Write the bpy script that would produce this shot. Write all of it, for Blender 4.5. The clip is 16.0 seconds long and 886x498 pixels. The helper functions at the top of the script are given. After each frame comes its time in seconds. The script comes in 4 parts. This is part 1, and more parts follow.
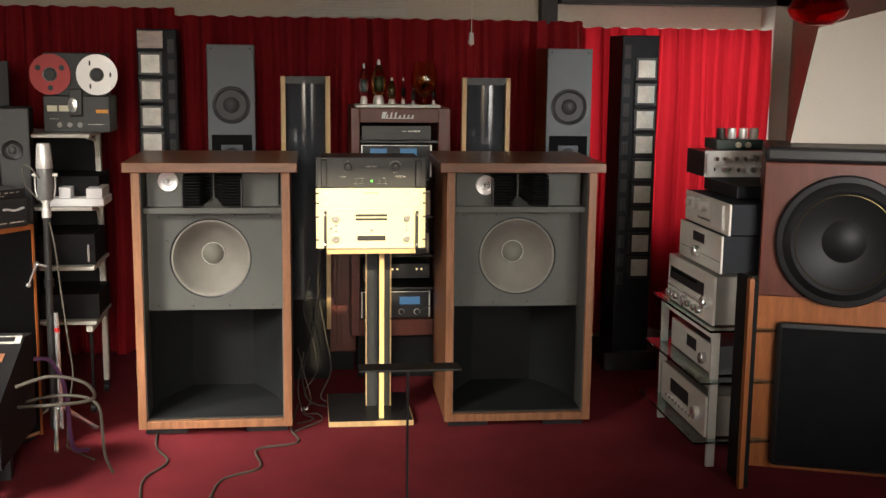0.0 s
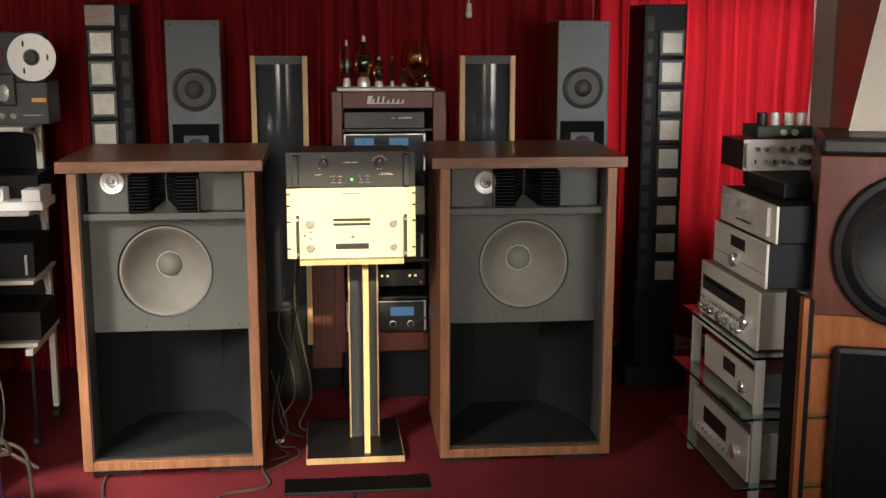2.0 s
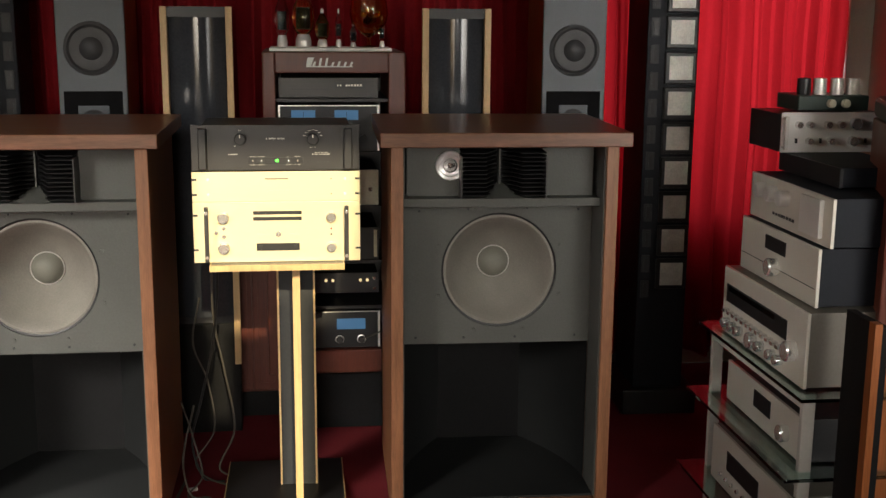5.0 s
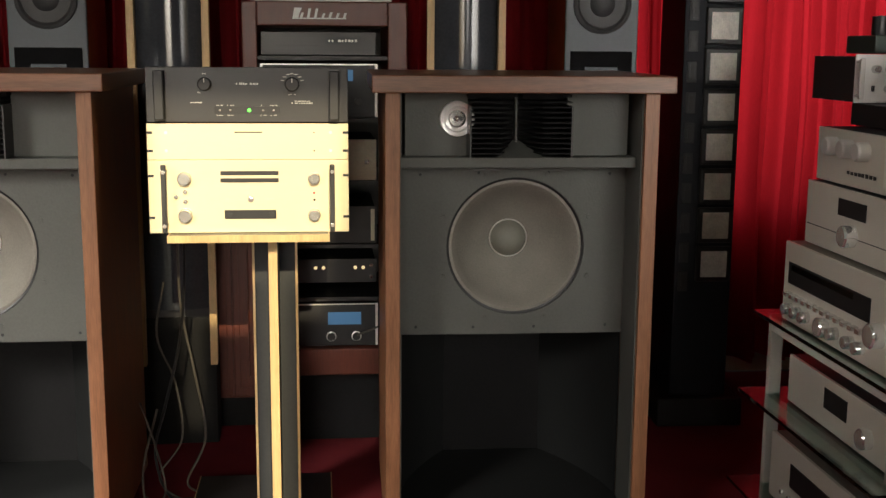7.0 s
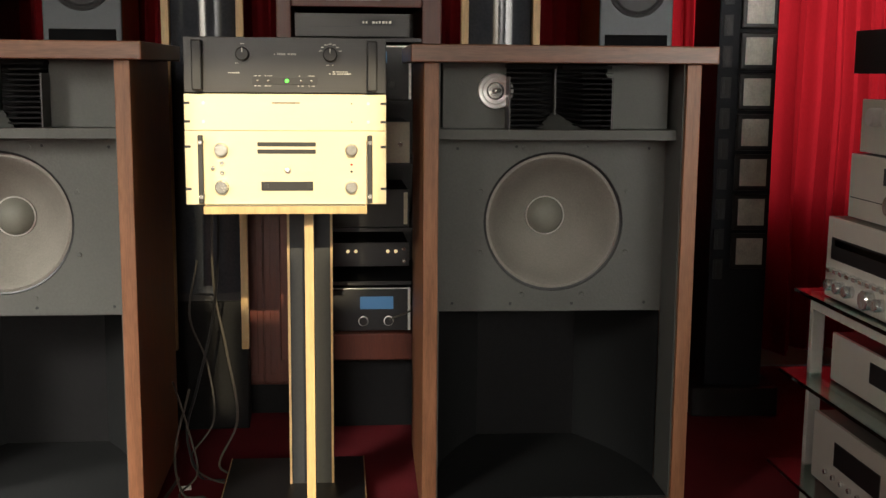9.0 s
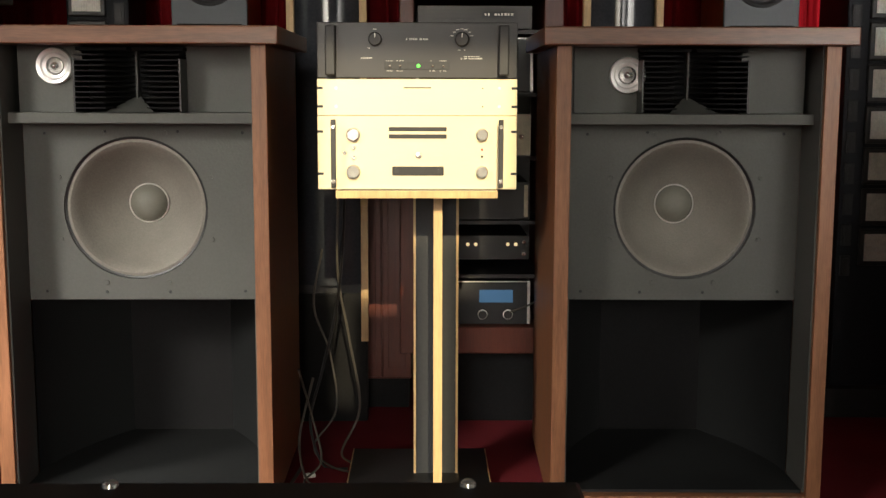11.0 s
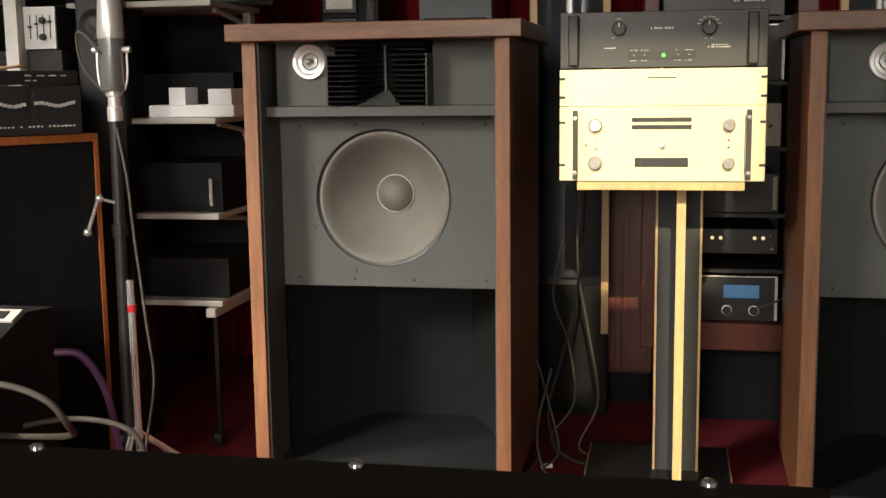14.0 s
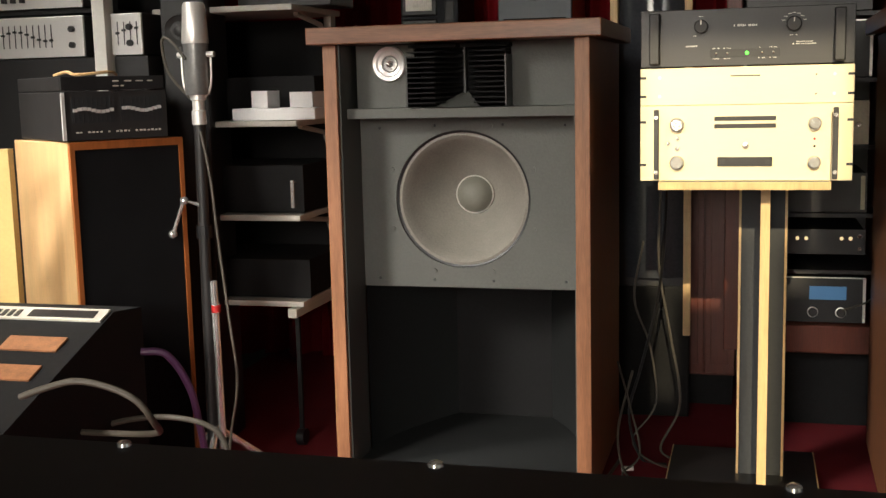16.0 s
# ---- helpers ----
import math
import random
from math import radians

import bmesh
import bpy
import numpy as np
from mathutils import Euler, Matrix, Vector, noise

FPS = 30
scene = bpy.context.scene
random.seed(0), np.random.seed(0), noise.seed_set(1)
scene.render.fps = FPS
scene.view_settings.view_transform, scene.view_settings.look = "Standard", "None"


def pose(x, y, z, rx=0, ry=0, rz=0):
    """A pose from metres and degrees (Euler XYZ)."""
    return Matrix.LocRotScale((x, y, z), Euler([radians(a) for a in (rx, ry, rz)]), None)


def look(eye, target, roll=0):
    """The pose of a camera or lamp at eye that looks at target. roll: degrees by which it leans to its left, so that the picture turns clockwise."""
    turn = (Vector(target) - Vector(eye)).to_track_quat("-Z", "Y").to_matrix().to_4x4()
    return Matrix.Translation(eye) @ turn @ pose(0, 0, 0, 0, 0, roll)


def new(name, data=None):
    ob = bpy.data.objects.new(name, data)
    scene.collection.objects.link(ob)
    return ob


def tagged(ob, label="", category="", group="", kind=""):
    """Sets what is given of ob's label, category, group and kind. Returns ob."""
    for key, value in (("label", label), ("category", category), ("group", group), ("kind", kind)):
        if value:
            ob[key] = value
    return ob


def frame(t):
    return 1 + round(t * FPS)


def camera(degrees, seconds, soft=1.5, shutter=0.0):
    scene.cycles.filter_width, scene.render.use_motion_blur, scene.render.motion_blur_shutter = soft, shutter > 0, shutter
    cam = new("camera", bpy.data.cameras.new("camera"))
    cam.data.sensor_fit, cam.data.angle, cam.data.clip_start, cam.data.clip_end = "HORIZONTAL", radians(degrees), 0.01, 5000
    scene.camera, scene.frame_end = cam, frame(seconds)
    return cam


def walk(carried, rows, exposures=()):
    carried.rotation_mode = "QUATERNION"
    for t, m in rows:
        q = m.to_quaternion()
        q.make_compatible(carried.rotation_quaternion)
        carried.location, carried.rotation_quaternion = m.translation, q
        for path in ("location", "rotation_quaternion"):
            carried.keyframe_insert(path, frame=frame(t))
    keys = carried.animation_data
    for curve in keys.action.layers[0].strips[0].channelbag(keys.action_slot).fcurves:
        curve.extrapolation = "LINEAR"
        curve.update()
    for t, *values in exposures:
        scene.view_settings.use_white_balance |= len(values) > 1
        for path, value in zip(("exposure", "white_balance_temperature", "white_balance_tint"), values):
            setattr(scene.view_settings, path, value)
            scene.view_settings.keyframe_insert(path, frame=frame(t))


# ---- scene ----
cam = camera(42.333, 16.0, soft=1.45)
ROWS = [
    (0.0, pose(-0.2803, -5.0020, 1.6582, 80.516, -0.648, -6.746)),
    (0.5, pose(-0.2155, -4.8197, 1.6345, 80.480, -0.129, -6.266)),
    (1.0, pose(-0.1746, -4.6272, 1.6704, 79.837, -0.048, -6.143)),
    (1.5, pose(-0.1868, -4.4262, 1.6922, 79.257, -0.313, -6.714)),
    (2.0, pose(-0.1120, -4.2588, 1.6711, 79.154, -0.037, -6.126)),
    (2.5, pose(-0.0858, -4.0701, 1.6595, 78.850, -0.400, -5.827)),
    (3.0, pose(-0.0462, -3.9045, 1.6433, 78.678, -0.363, -5.532)),
    (3.5, pose(-0.0278, -3.7338, 1.6360, 78.355, -0.346, -6.647)),
    (4.0, pose(0.0184, -3.5811, 1.6214, 78.075, -0.413, -6.905)),
    (6.5, pose(0.1448, -2.9236, 1.3365, 79.646, -0.662, -6.529)),
    (7.0, pose(0.1781, -2.8069, 1.2752, 79.987, -0.419, -5.979)),
    (7.5, pose(0.1950, -2.7963, 1.2497, 80.166, -0.438, -5.586)),
    (8.0, pose(0.1932, -2.7969, 1.2280, 80.283, -0.428, -5.546)),
    (10.5, pose(0.0200, -2.7830, 1.0655, 82.165, -0.335, -2.473)),
    (11.0, pose(0.0200, -2.7830, 1.0655, 82.050, -0.147, -0.864)),
    (11.5, pose(0.0200, -2.7830, 1.0655, 81.968, 0.000, 0.937)),
    (12.0, pose(0.0200, -2.7830, 1.0655, 81.834, 0.158, 2.869)),
    (12.5, pose(0.0200, -2.7830, 1.0655, 81.841, 0.286, 4.844)),
    (13.0, pose(0.0200, -2.7830, 1.0655, 81.715, 0.480, 6.966)),
    (13.5, pose(0.0200, -2.7830, 1.0655, 81.668, 0.619, 9.146)),
    (14.0, pose(0.0200, -2.7830, 1.0655, 81.679, 0.716, 11.125)),
    (14.5, pose(0.0200, -2.7830, 1.0655, 81.713, 0.808, 13.517)),
    (15.0, pose(0.0200, -2.7830, 1.0655, 81.700, 0.814, 14.129)),
    (15.5, pose(0.0200, -2.7830, 1.0655, 81.787, 0.990, 14.744)),
    (16.0, pose(0.0200, -2.7830, 1.0655, 81.798, 1.349, 15.052)),
]
walk(cam, ROWS, [(0.0, 0.12), (2.0, 0.05), (4.0, -0.10), (6.5, -0.26), (8.0, -0.30), (10.5, -0.34), (13.0, -0.24), (16.0, -0.27)])

# ---- world and large lights ----
world = bpy.data.worlds.new("world")
scene.world = world
world.use_nodes = True
sky = world.node_tree.nodes.new("ShaderNodeTexSky")
sky.sky_type, sky.sun_disc = "NISHITA", False
sky.sun_elevation, sky.sun_rotation = radians(24), radians(185)
world.node_tree.links.new(sky.outputs[0], world.node_tree.nodes["Background"].inputs[0])
world.node_tree.nodes["Background"].inputs[1].default_value = 0.1
scene.view_settings.exposure = 0.0


def area(name, eye, target, w, h, watts, color, spread=180):
    data = bpy.data.lights.new(name, "AREA")
    data.shape, data.size, data.size_y, data.energy, data.color = "RECTANGLE", w, h, watts, color
    data.spread = radians(spread)
    ob = new(name, data)
    ob.matrix_world = look(eye, target)
    return ob


# daylight in unseen windows and behind the back curtain, with aimed fill lamps added
area("west_window_and_fill", (-3.24, -4.2, 2.55), (-1.25, -0.7, 0.35), 1.1, 1.0, 23, (1.0, 0.94, 0.85), 36)
area("front_window_and_fill", (-0.65, -6.9, 1.8), (-1.35, 0.1, 0.1), 1.4, 1.5, 14, (1.0, 0.94, 0.84), 42)
# added fill for the right-hand rack and wall; no window here
area("front_window_and_fill", (1.5, -6.9, 2.0), (1.98, 0, 1.1), 1.3, 1.4, 3.4, (1.0, 0.95, 0.88), 26)
# added narrow fill for the rack fronts, its window made up
area("west_window_and_fill", (-3.24, -2.2, 1.95), (1.38, -0.36, 0.78), 0.6, 0.8, 0.75, (1.0, 0.95, 0.87), 15)
# added narrow fill for the carpet by the cart, its window made up
area("west_window_and_fill", (-3.24, -1.5, 2.9), (-1.1, 0.15, 0.0), 0.7, 0.6, 6.5, (1.0, 0.95, 0.87), 24)
area("side_daylight", (2.36, -3.6, 1.6), (1.75, 0.0, 1.15), 1.3, 1.1, 7, (1.0, 0.95, 0.88), 46)
area("curtain_daylight", (1.95, 1.98, 1.45), (1.85, 0, 1.3), 0.9, 1.1, 20, (0.95, 0.98, 1.0))
SUN_AZ, SUN_EL = 4.0, 24.0
sun = new("sun", bpy.data.lights.new("sun", "SUN"))
sun.data.energy, sun.data.angle, sun.data.color = 7.0, radians(0.5), (1.0, 0.84, 0.54)
sun_to = Vector((-math.sin(radians(SUN_AZ)) * math.cos(radians(SUN_EL)), math.cos(radians(SUN_AZ)) * math.cos(radians(SUN_EL)), -math.sin(radians(SUN_EL))))
sun.matrix_world = look(Vector((0, 0, 3)) - sun_to * 20, (0, 0, 3))

# ---- materials ----


def material(name, color, rough=0.6, metal=0.0, vary=0.15, scale=8.0, fine=120.0, bump=0.0, stretch=(1, 1, 1), spec=0.5, translucent=0.0, island=0.0):
    m = bpy.data.materials.new(name)
    m.use_nodes = True
    nt = m.node_tree
    N, L = nt.nodes, nt.links
    b = N["Principled BSDF"]
    b.inputs["Roughness"].default_value, b.inputs["Metallic"].default_value = rough, metal
    b.inputs["Specular IOR Level"].default_value = spec
    co = N.new("ShaderNodeTexCoord")
    mp = N.new("ShaderNodeMapping")
    mp.inputs["Scale"].default_value = stretch
    L.new(co.outputs["Object"], mp.inputs[0])
    n1, n2 = N.new("ShaderNodeTexNoise"), N.new("ShaderNodeTexNoise")
    n1.inputs["Scale"].default_value, n1.inputs["Detail"].default_value = scale, 4
    n2.inputs["Scale"].default_value, n2.inputs["Detail"].default_value = fine, 2
    L.new(mp.outputs[0], n1.inputs[0]), L.new(mp.outputs[0], n2.inputs[0])
    mx = N.new("ShaderNodeMix")
    mx.inputs[0].default_value = 0.4
    L.new(n1.outputs[0], mx.inputs[2]), L.new(n2.outputs[0], mx.inputs[3])
    ramp = N.new("ShaderNodeValToRGB")
    e = ramp.color_ramp.elements
    e[0].position, e[1].position = 0.3, 0.7
    e[0].color = (*[c * (1 - vary) for c in color], 1)
    e[1].color = (*[min(1, c * (1 + vary)) for c in color], 1)
    L.new(mx.outputs[0], ramp.inputs[0])
    L.new(ramp.outputs[0], b.inputs["Base Color"])
    rr = N.new("ShaderNodeMapRange")
    rr.inputs[3].default_value, rr.inputs[4].default_value = max(0.03, rough - 0.08), min(1, rough + 0.08)
    L.new(n1.outputs[0], rr.inputs[0]), L.new(rr.outputs[0], b.inputs["Roughness"])
    if bump:
        bp = N.new("ShaderNodeBump")
        bp.inputs["Strength"].default_value, bp.inputs["Distance"].default_value = bump, 0.004
        L.new(n2.outputs[0], bp.inputs["Height"]), L.new(bp.outputs[0], b.inputs["Normal"])
    if translucent:
        tr, ms = N.new("ShaderNodeBsdfTranslucent"), N.new("ShaderNodeMixShader")
        L.new(ramp.outputs[0], tr.inputs[0])
        ms.inputs[0].default_value = translucent
        L.new(b.outputs[0], ms.inputs[1]), L.new(tr.outputs[0], ms.inputs[2])
        L.new(ms.outputs[0], N["Material Output"].inputs[0])
    return m


def glow(name, color, strength):
    m = bpy.data.materials.new(name)
    m.use_nodes = True
    b = m.node_tree.nodes["Principled BSDF"]
    b.inputs["Base Color"].default_value = (*[c * 0.3 for c in color], 1)
    b.inputs["Emission Color"].default_value, b.inputs["Emission Strength"].default_value = (*color, 1), strength
    return m


def glass(name, color, rough=0.02):
    m = bpy.data.materials.new(name)
    m.use_nodes = True
    b = m.node_tree.nodes["Principled BSDF"]
    b.inputs["Base Color"].default_value = (*color, 1)
    b.inputs["Roughness"].default_value, b.inputs["Transmission Weight"].default_value, b.inputs["IOR"].default_value = rough, 1.0, 1.45
    return m


GRAIN = (6, 6, 0.5)
M = dict(
    carpet=material("red_carpet", (0.175, 0.022, 0.029), 0.95, vary=0.28, scale=3, fine=260, bump=0.6, spec=0.1),
    concrete=material("concrete", (0.10, 0.093, 0.075), 0.7, vary=0.35, scale=4, fine=60, bump=0.15),
    plaster=material("cream_plaster", (0.52, 0.47, 0.38), 0.85, vary=0.08, scale=2, fine=60, bump=0.1),
    soffit=material("dark_soffit", (0.05, 0.045, 0.045), 0.8),
    curtain=material("red_curtain", (0.29, 0.013, 0.019), 0.85, vary=0.2, scale=5, fine=300, spec=0.15, translucent=0.25, stretch=(1, 1, 0.2)),
    sheer=material("thin_red_curtain", (0.38, 0.012, 0.018), 0.8, vary=0.2, scale=5, fine=300, spec=0.15, translucent=0.6, stretch=(1, 1, 0.2)),
    walnut=material("walnut_veneer", (0.26, 0.112, 0.052), 0.42, vary=0.42, scale=9, fine=55, stretch=GRAIN),
    walnut_top=material("walnut_top", (0.19, 0.080, 0.040), 0.34, vary=0.4, scale=9, fine=55, stretch=(0.5, 6, 6)),
    cherry=material("cherry_veneer", (0.34, 0.105, 0.028), 0.4, vary=0.3, scale=7, fine=40, stretch=GRAIN),
    mahogany=material("mahogany_stain", (0.105, 0.023, 0.012), 0.4, vary=0.3, scale=6, fine=40, stretch=GRAIN),
    oak=material("light_oak", (0.58, 0.39, 0.18), 0.45, vary=0.22, scale=8, fine=60, stretch=GRAIN),
    birch=material("birch_ply", (0.62, 0.40, 0.19), 0.5, vary=0.15, scale=6, fine=50, stretch=GRAIN),
    gray=material("grey_baffle_paint", (0.090, 0.093, 0.084), 0.62, vary=0.14, scale=5, fine=160, bump=0.12),
    darkgray=material("dark_grey_paint", (0.021, 0.023, 0.025), 0.6, vary=0.2, scale=5, fine=120, bump=0.1),
    slate=material("slate_grey_laminate", (0.10, 0.115, 0.13), 0.5, vary=0.08),
    black=material("black_paint", (0.012, 0.012, 0.013), 0.45, vary=0.3),
    satin=material("black_anodised", (0.022, 0.021, 0.021), 0.38, vary=0.15, fine=400),
    cloth=material("black_grille_cloth", (0.010, 0.010, 0.011), 0.95, vary=0.3, fine=500, bump=0.4, spec=0.1),
    navy=material("blue_black_enamel", (0.010, 0.012, 0.017), 0.6, spec=0.25, vary=0.2),
    drab=material("drab_metal", (0.17, 0.155, 0.13), 0.5, metal=0.2, vary=0.12),
    # grey darkened to carry the shade inside the bass horns
    cavity=material("cavity_shade_grey", (0.010, 0.0112, 0.0115), 0.65, vary=0.25, scale=5, fine=120, bump=0.1),
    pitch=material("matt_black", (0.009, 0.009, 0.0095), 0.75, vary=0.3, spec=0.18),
    rubber=material("black_rubber", (0.009, 0.009, 0.010), 0.4),
    cone=material("paper_cone", (0.225, 0.210, 0.182), 0.8, vary=0.2, scale=7, fine=200, bump=0.2),
    darkcone=material("dark_cone", (0.035, 0.035, 0.038), 0.5, vary=0.2),
    driver=material("dull_black_cone", (0.010, 0.010, 0.011), 0.5, vary=0.3, spec=0.28),
    cap=material("dust_cap", (0.17, 0.168, 0.138), 0.6, vary=0.1),
    alu=material("brushed_aluminium", (0.74, 0.72, 0.68), 0.35, metal=0.5, vary=0.06, fine=300),
    champagne=material("champagne_faceplate", (0.77, 0.66, 0.42), 0.40, metal=0.25, vary=0.05, scale=3, fine=300, stretch=(0.1, 1, 3)),
    silver=material("silver_faceplate", (0.66, 0.63, 0.55), 0.4, metal=0.3, vary=0.05, fine=300),
    bright=material("bright_silver_faceplate", (0.84, 0.83, 0.80), 0.45, metal=0.1, vary=0.04, fine=300),
    chrome=material("chrome", (0.85, 0.85, 0.83), 0.16, metal=0.75, vary=0.02),
    white=material("white_paint", (0.74, 0.73, 0.68), 0.5, vary=0.06),
    shelf=material("pale_shelf_laminate", (0.50, 0.48, 0.43), 0.45, vary=0.06),
    foam=material("white_foam", (0.82, 0.82, 0.82), 0.9, vary=0.05, fine=150, bump=0.2),
    red=material("red_plastic", (0.45, 0.02, 0.02), 0.4),
    reel=material("silver_reel", (0.78, 0.76, 0.74), 0.3, metal=0.4, vary=0.04),
    cream=material("cream_plastic", (0.66, 0.62, 0.46), 0.5),
    grille=material("pale_grille", (0.66, 0.65, 0.60), 0.5, metal=0.3, vary=0.25, scale=20),
    mesh=material("smoked_film", (0.040, 0.044, 0.052), 0.12, vary=0.3, scale=4),
    cable=material("grey_cable", (0.075, 0.066, 0.052), 0.6),
    purple=material("purple_cable", (0.09, 0.03, 0.09), 0.5),
    board=material("warm_grey_board", (0.42, 0.37, 0.31), 0.6, vary=0.06, scale=2),
    glassgreen=glass("green_shelf_glass", (0.55, 0.80, 0.74), 0.08),
    clear=glass("clear_glass", (0.95, 0.95, 0.93)),
    amber=glass("amber_glass", (0.95, 0.68, 0.22)),
    redglass=glass("red_glass", (0.75, 0.02, 0.03), 0.05),
    blue=glow("blue_display", (0.10, 0.28, 0.52), 0.35),
    green=glow("green_led", (0.12, 1.0, 0.08), 3.0),
    amberled=glow("warm_lamp", (1.0, 0.75, 0.4), 1.2),
)

# ---- mesh helpers ----


def bx(bm, x0, x1, y0, y1, z0, z1, m=None):
    r = bmesh.ops.create_cube(bm, size=1, matrix=Matrix.LocRotScale(((x0 + x1) / 2, (y0 + y1) / 2, (z0 + z1) / 2), None, (x1 - x0, y1 - y0, z1 - z0)))
    if m:
        bmesh.ops.transform(bm, matrix=m, verts=r["verts"])
    return bm


def block(*a):
    return bx(bmesh.new(), *a)


def lathe(bm, prof, m=Matrix.Identity(4), seg=32):
    """Turns (radius, height) pairs about the z axis, then places them by m."""
    rings = []
    for r, h in prof:
        rings.append([bm.verts.new(m @ Vector((r * math.cos(2 * math.pi * k / seg), r * math.sin(2 * math.pi * k / seg), h))) for k in range(seg)] if r > 1e-6 else [bm.verts.new(m @ Vector((0, 0, h)))])
    for a, b in zip(rings, rings[1:]):
        for k in range(seg):
            j = (k + 1) % seg
            if len(a) == 1 and len(b) == 1:
                continue
            if len(a) == 1:
                bm.faces.new((a[0], b[j], b[k]))
            elif len(b) == 1:
                bm.faces.new((a[k], a[j], b[0]))
            else:
                bm.faces.new((a[k], a[j], b[j], b[k]))
    return bm


FRONT = pose(0, 0, 0, 90)  # turns a lathe's axis to point at -y


def front(x, y, z):
    return pose(x, y, z) @ FRONT


def knob(r, d, seg=20):
    return [(0, d), (r * 0.85, d), (r, d * 0.85), (r, 0), (0, 0)]


def tube(bm, pts, r, seg=8):
    pts = [Vector(p) for p in pts]
    rings = []
    for i, p in enumerate(pts):
        d = (pts[min(i + 1, len(pts) - 1)] - pts[max(i - 1, 0)]).normalized()
        u = d.orthogonal().normalized() if i == 0 else (u - d * u.dot(d)).normalized()
        v = d.cross(u)
        rings.append([bm.verts.new(p + r * (u * math.cos(2 * math.pi * k / seg) + v * math.sin(2 * math.pi * k / seg))) for k in range(seg)])
    for a, b in zip(rings, rings[1:]):
        for k in range(seg):
            bm.faces.new((a[k], a[(k + 1) % seg], b[(k + 1) % seg], b[k]))
    bm.faces.new(rings[0][::-1]), bm.faces.new(rings[-1])
    return bm


def spline(pts, n=8):
    """Catmull-Rom points through pts."""
    p = [Vector(q) for q in pts]
    p = [p[0] * 2 - p[1]] + p + [p[-1] * 2 - p[-2]]
    out = []
    for i in range(1, len(p) - 2):
        for k in range(n):
            t = k / n
            a, b, c, d = p[i - 1:i + 3]
            out.append(0.5 * (2 * b + (c - a) * t + (2 * a - 5 * b + 4 * c - d) * t * t + (3 * b - a - 3 * c + d) * t ** 3))
    return out + [p[-2]]


def part(name, bm, mat, parent=None, label="", bevel=0.0, smooth=False):
    if bevel:
        bmesh.ops.bevel(bm, geom=[e for e in bm.edges if len(e.link_faces) == 2 and e.calc_face_angle(0) > 0.6], offset=bevel, segments=2, affect="EDGES", profile=0.5)
    bmesh.ops.recalc_face_normals(bm, faces=bm.faces)
    me = bpy.data.meshes.new(name)
    bm.to_mesh(me)
    bm.free()
    me.materials.append(M[mat] if isinstance(mat, str) else mat)
    if smooth:
        for p in me.polygons:
            p.use_smooth = True
        me.set_sharp_from_angle(angle=radians(35))
    ob = new(name, me)
    ob.parent = parent
    if label:
        ob["label"] = label
    return ob


def thing(name, m, label, category, group="", kind=""):
    ob = new(name)
    ob.empty_display_size = 0.05
    ob.matrix_world = m
    return tagged(ob, label, category, group, kind)


def structure(name, bm, mat, label=""):
    return tagged(part(name, bm, mat), label, kind="structure")


def bars(bm, x0, x1, y, z, h, n, seed):
    """Unreadable lettering: a row of small bars."""
    r = random.Random(seed)
    w = (x1 - x0) / n
    for k in range(n):
        if r.random() < 0.85:
            bx(bm, x0 + k * w, x0 + k * w + w * r.uniform(0.45, 0.8), y - 0.0006, y + 0.0006, z, z + h * r.uniform(0.7, 1))
    return bm

# ---- structure ----
structure("ground", block(-6, 6, -9, 5, -0.3, -0.02), "concrete")
carpet_bm = bmesh.new()
lo = [carpet_bm.verts.new(p) for p in ((-1.60, -6.9, -0.019), (2.44, -6.9, -0.019), (2.44, 1.48, -0.019), (-1.86, 1.48, -0.019))]
carpet_face = carpet_bm.faces.new(lo)
up = bmesh.ops.extrude_face_region(carpet_bm, geom=[carpet_face])
bmesh.ops.translate(carpet_bm, vec=(0, 0, 0.019), verts=[v for v in up["geom"] if isinstance(v, bmesh.types.BMVert)])
structure("carpet", carpet_bm, "carpet", "worn dark red wall-to-wall carpet")
structure("floor", block(-3.3, -1.50, -7, 1.6, -0.02, -0.0195 + 0.006), "concrete", "bare grey concrete floor strip")

wall_n = bmesh.new()
for a in ((-3.3, 1.35, 1.5, 1.65, 0, 3.6), (2.43, 2.60, 1.5, 1.65, 0, 3.6), (1.35, 2.43, 1.5, 1.65, 0, 0.75), (1.35, 2.43, 1.5, 1.65, 1.84, 3.6)):
    bx(wall_n, *a)
structure("wall_north", wall_n, "plaster")
# unseen openings; the two nearest the back are cut for the added fills
wall_w = bmesh.new()
for a in ((-3.45, -3.3, -7.1, -4.8, 0, 3.6), (-3.45, -3.3, -3.6, -2.6, 0, 3.6), (-3.45, -3.3, -1.15, 1.65, 0, 3.6), (-3.45, -3.3, -1.8, -1.15, 0, 2.6), (-3.45, -3.3, -1.8, -1.15, 3.2, 3.6), (-3.45, -3.3, -2.6, -1.8, 0, 1.45), (-3.45, -3.3, -2.6, -1.8, 2.45, 3.6), (-3.45, -3.3, -4.8, -3.6, 0, 2.0), (-3.45, -3.3, -4.8, -3.6, 3.1, 3.6)):
    bx(wall_w, *a)
structure("wall_west", wall_w, "plaster")
wall_e = bmesh.new()
for a in ((2.45, 2.6, -7.1, -4.4, 0, 3.6), (2.45, 2.6, -2.8, 1.5, 0, 3.6), (2.45, 2.6, -4.4, -2.8, 0, 0.9), (2.45, 2.6, -4.4, -2.8, 2.3, 3.6)):
    bx(wall_e, *a)
structure("wall_east", wall_e, "plaster")
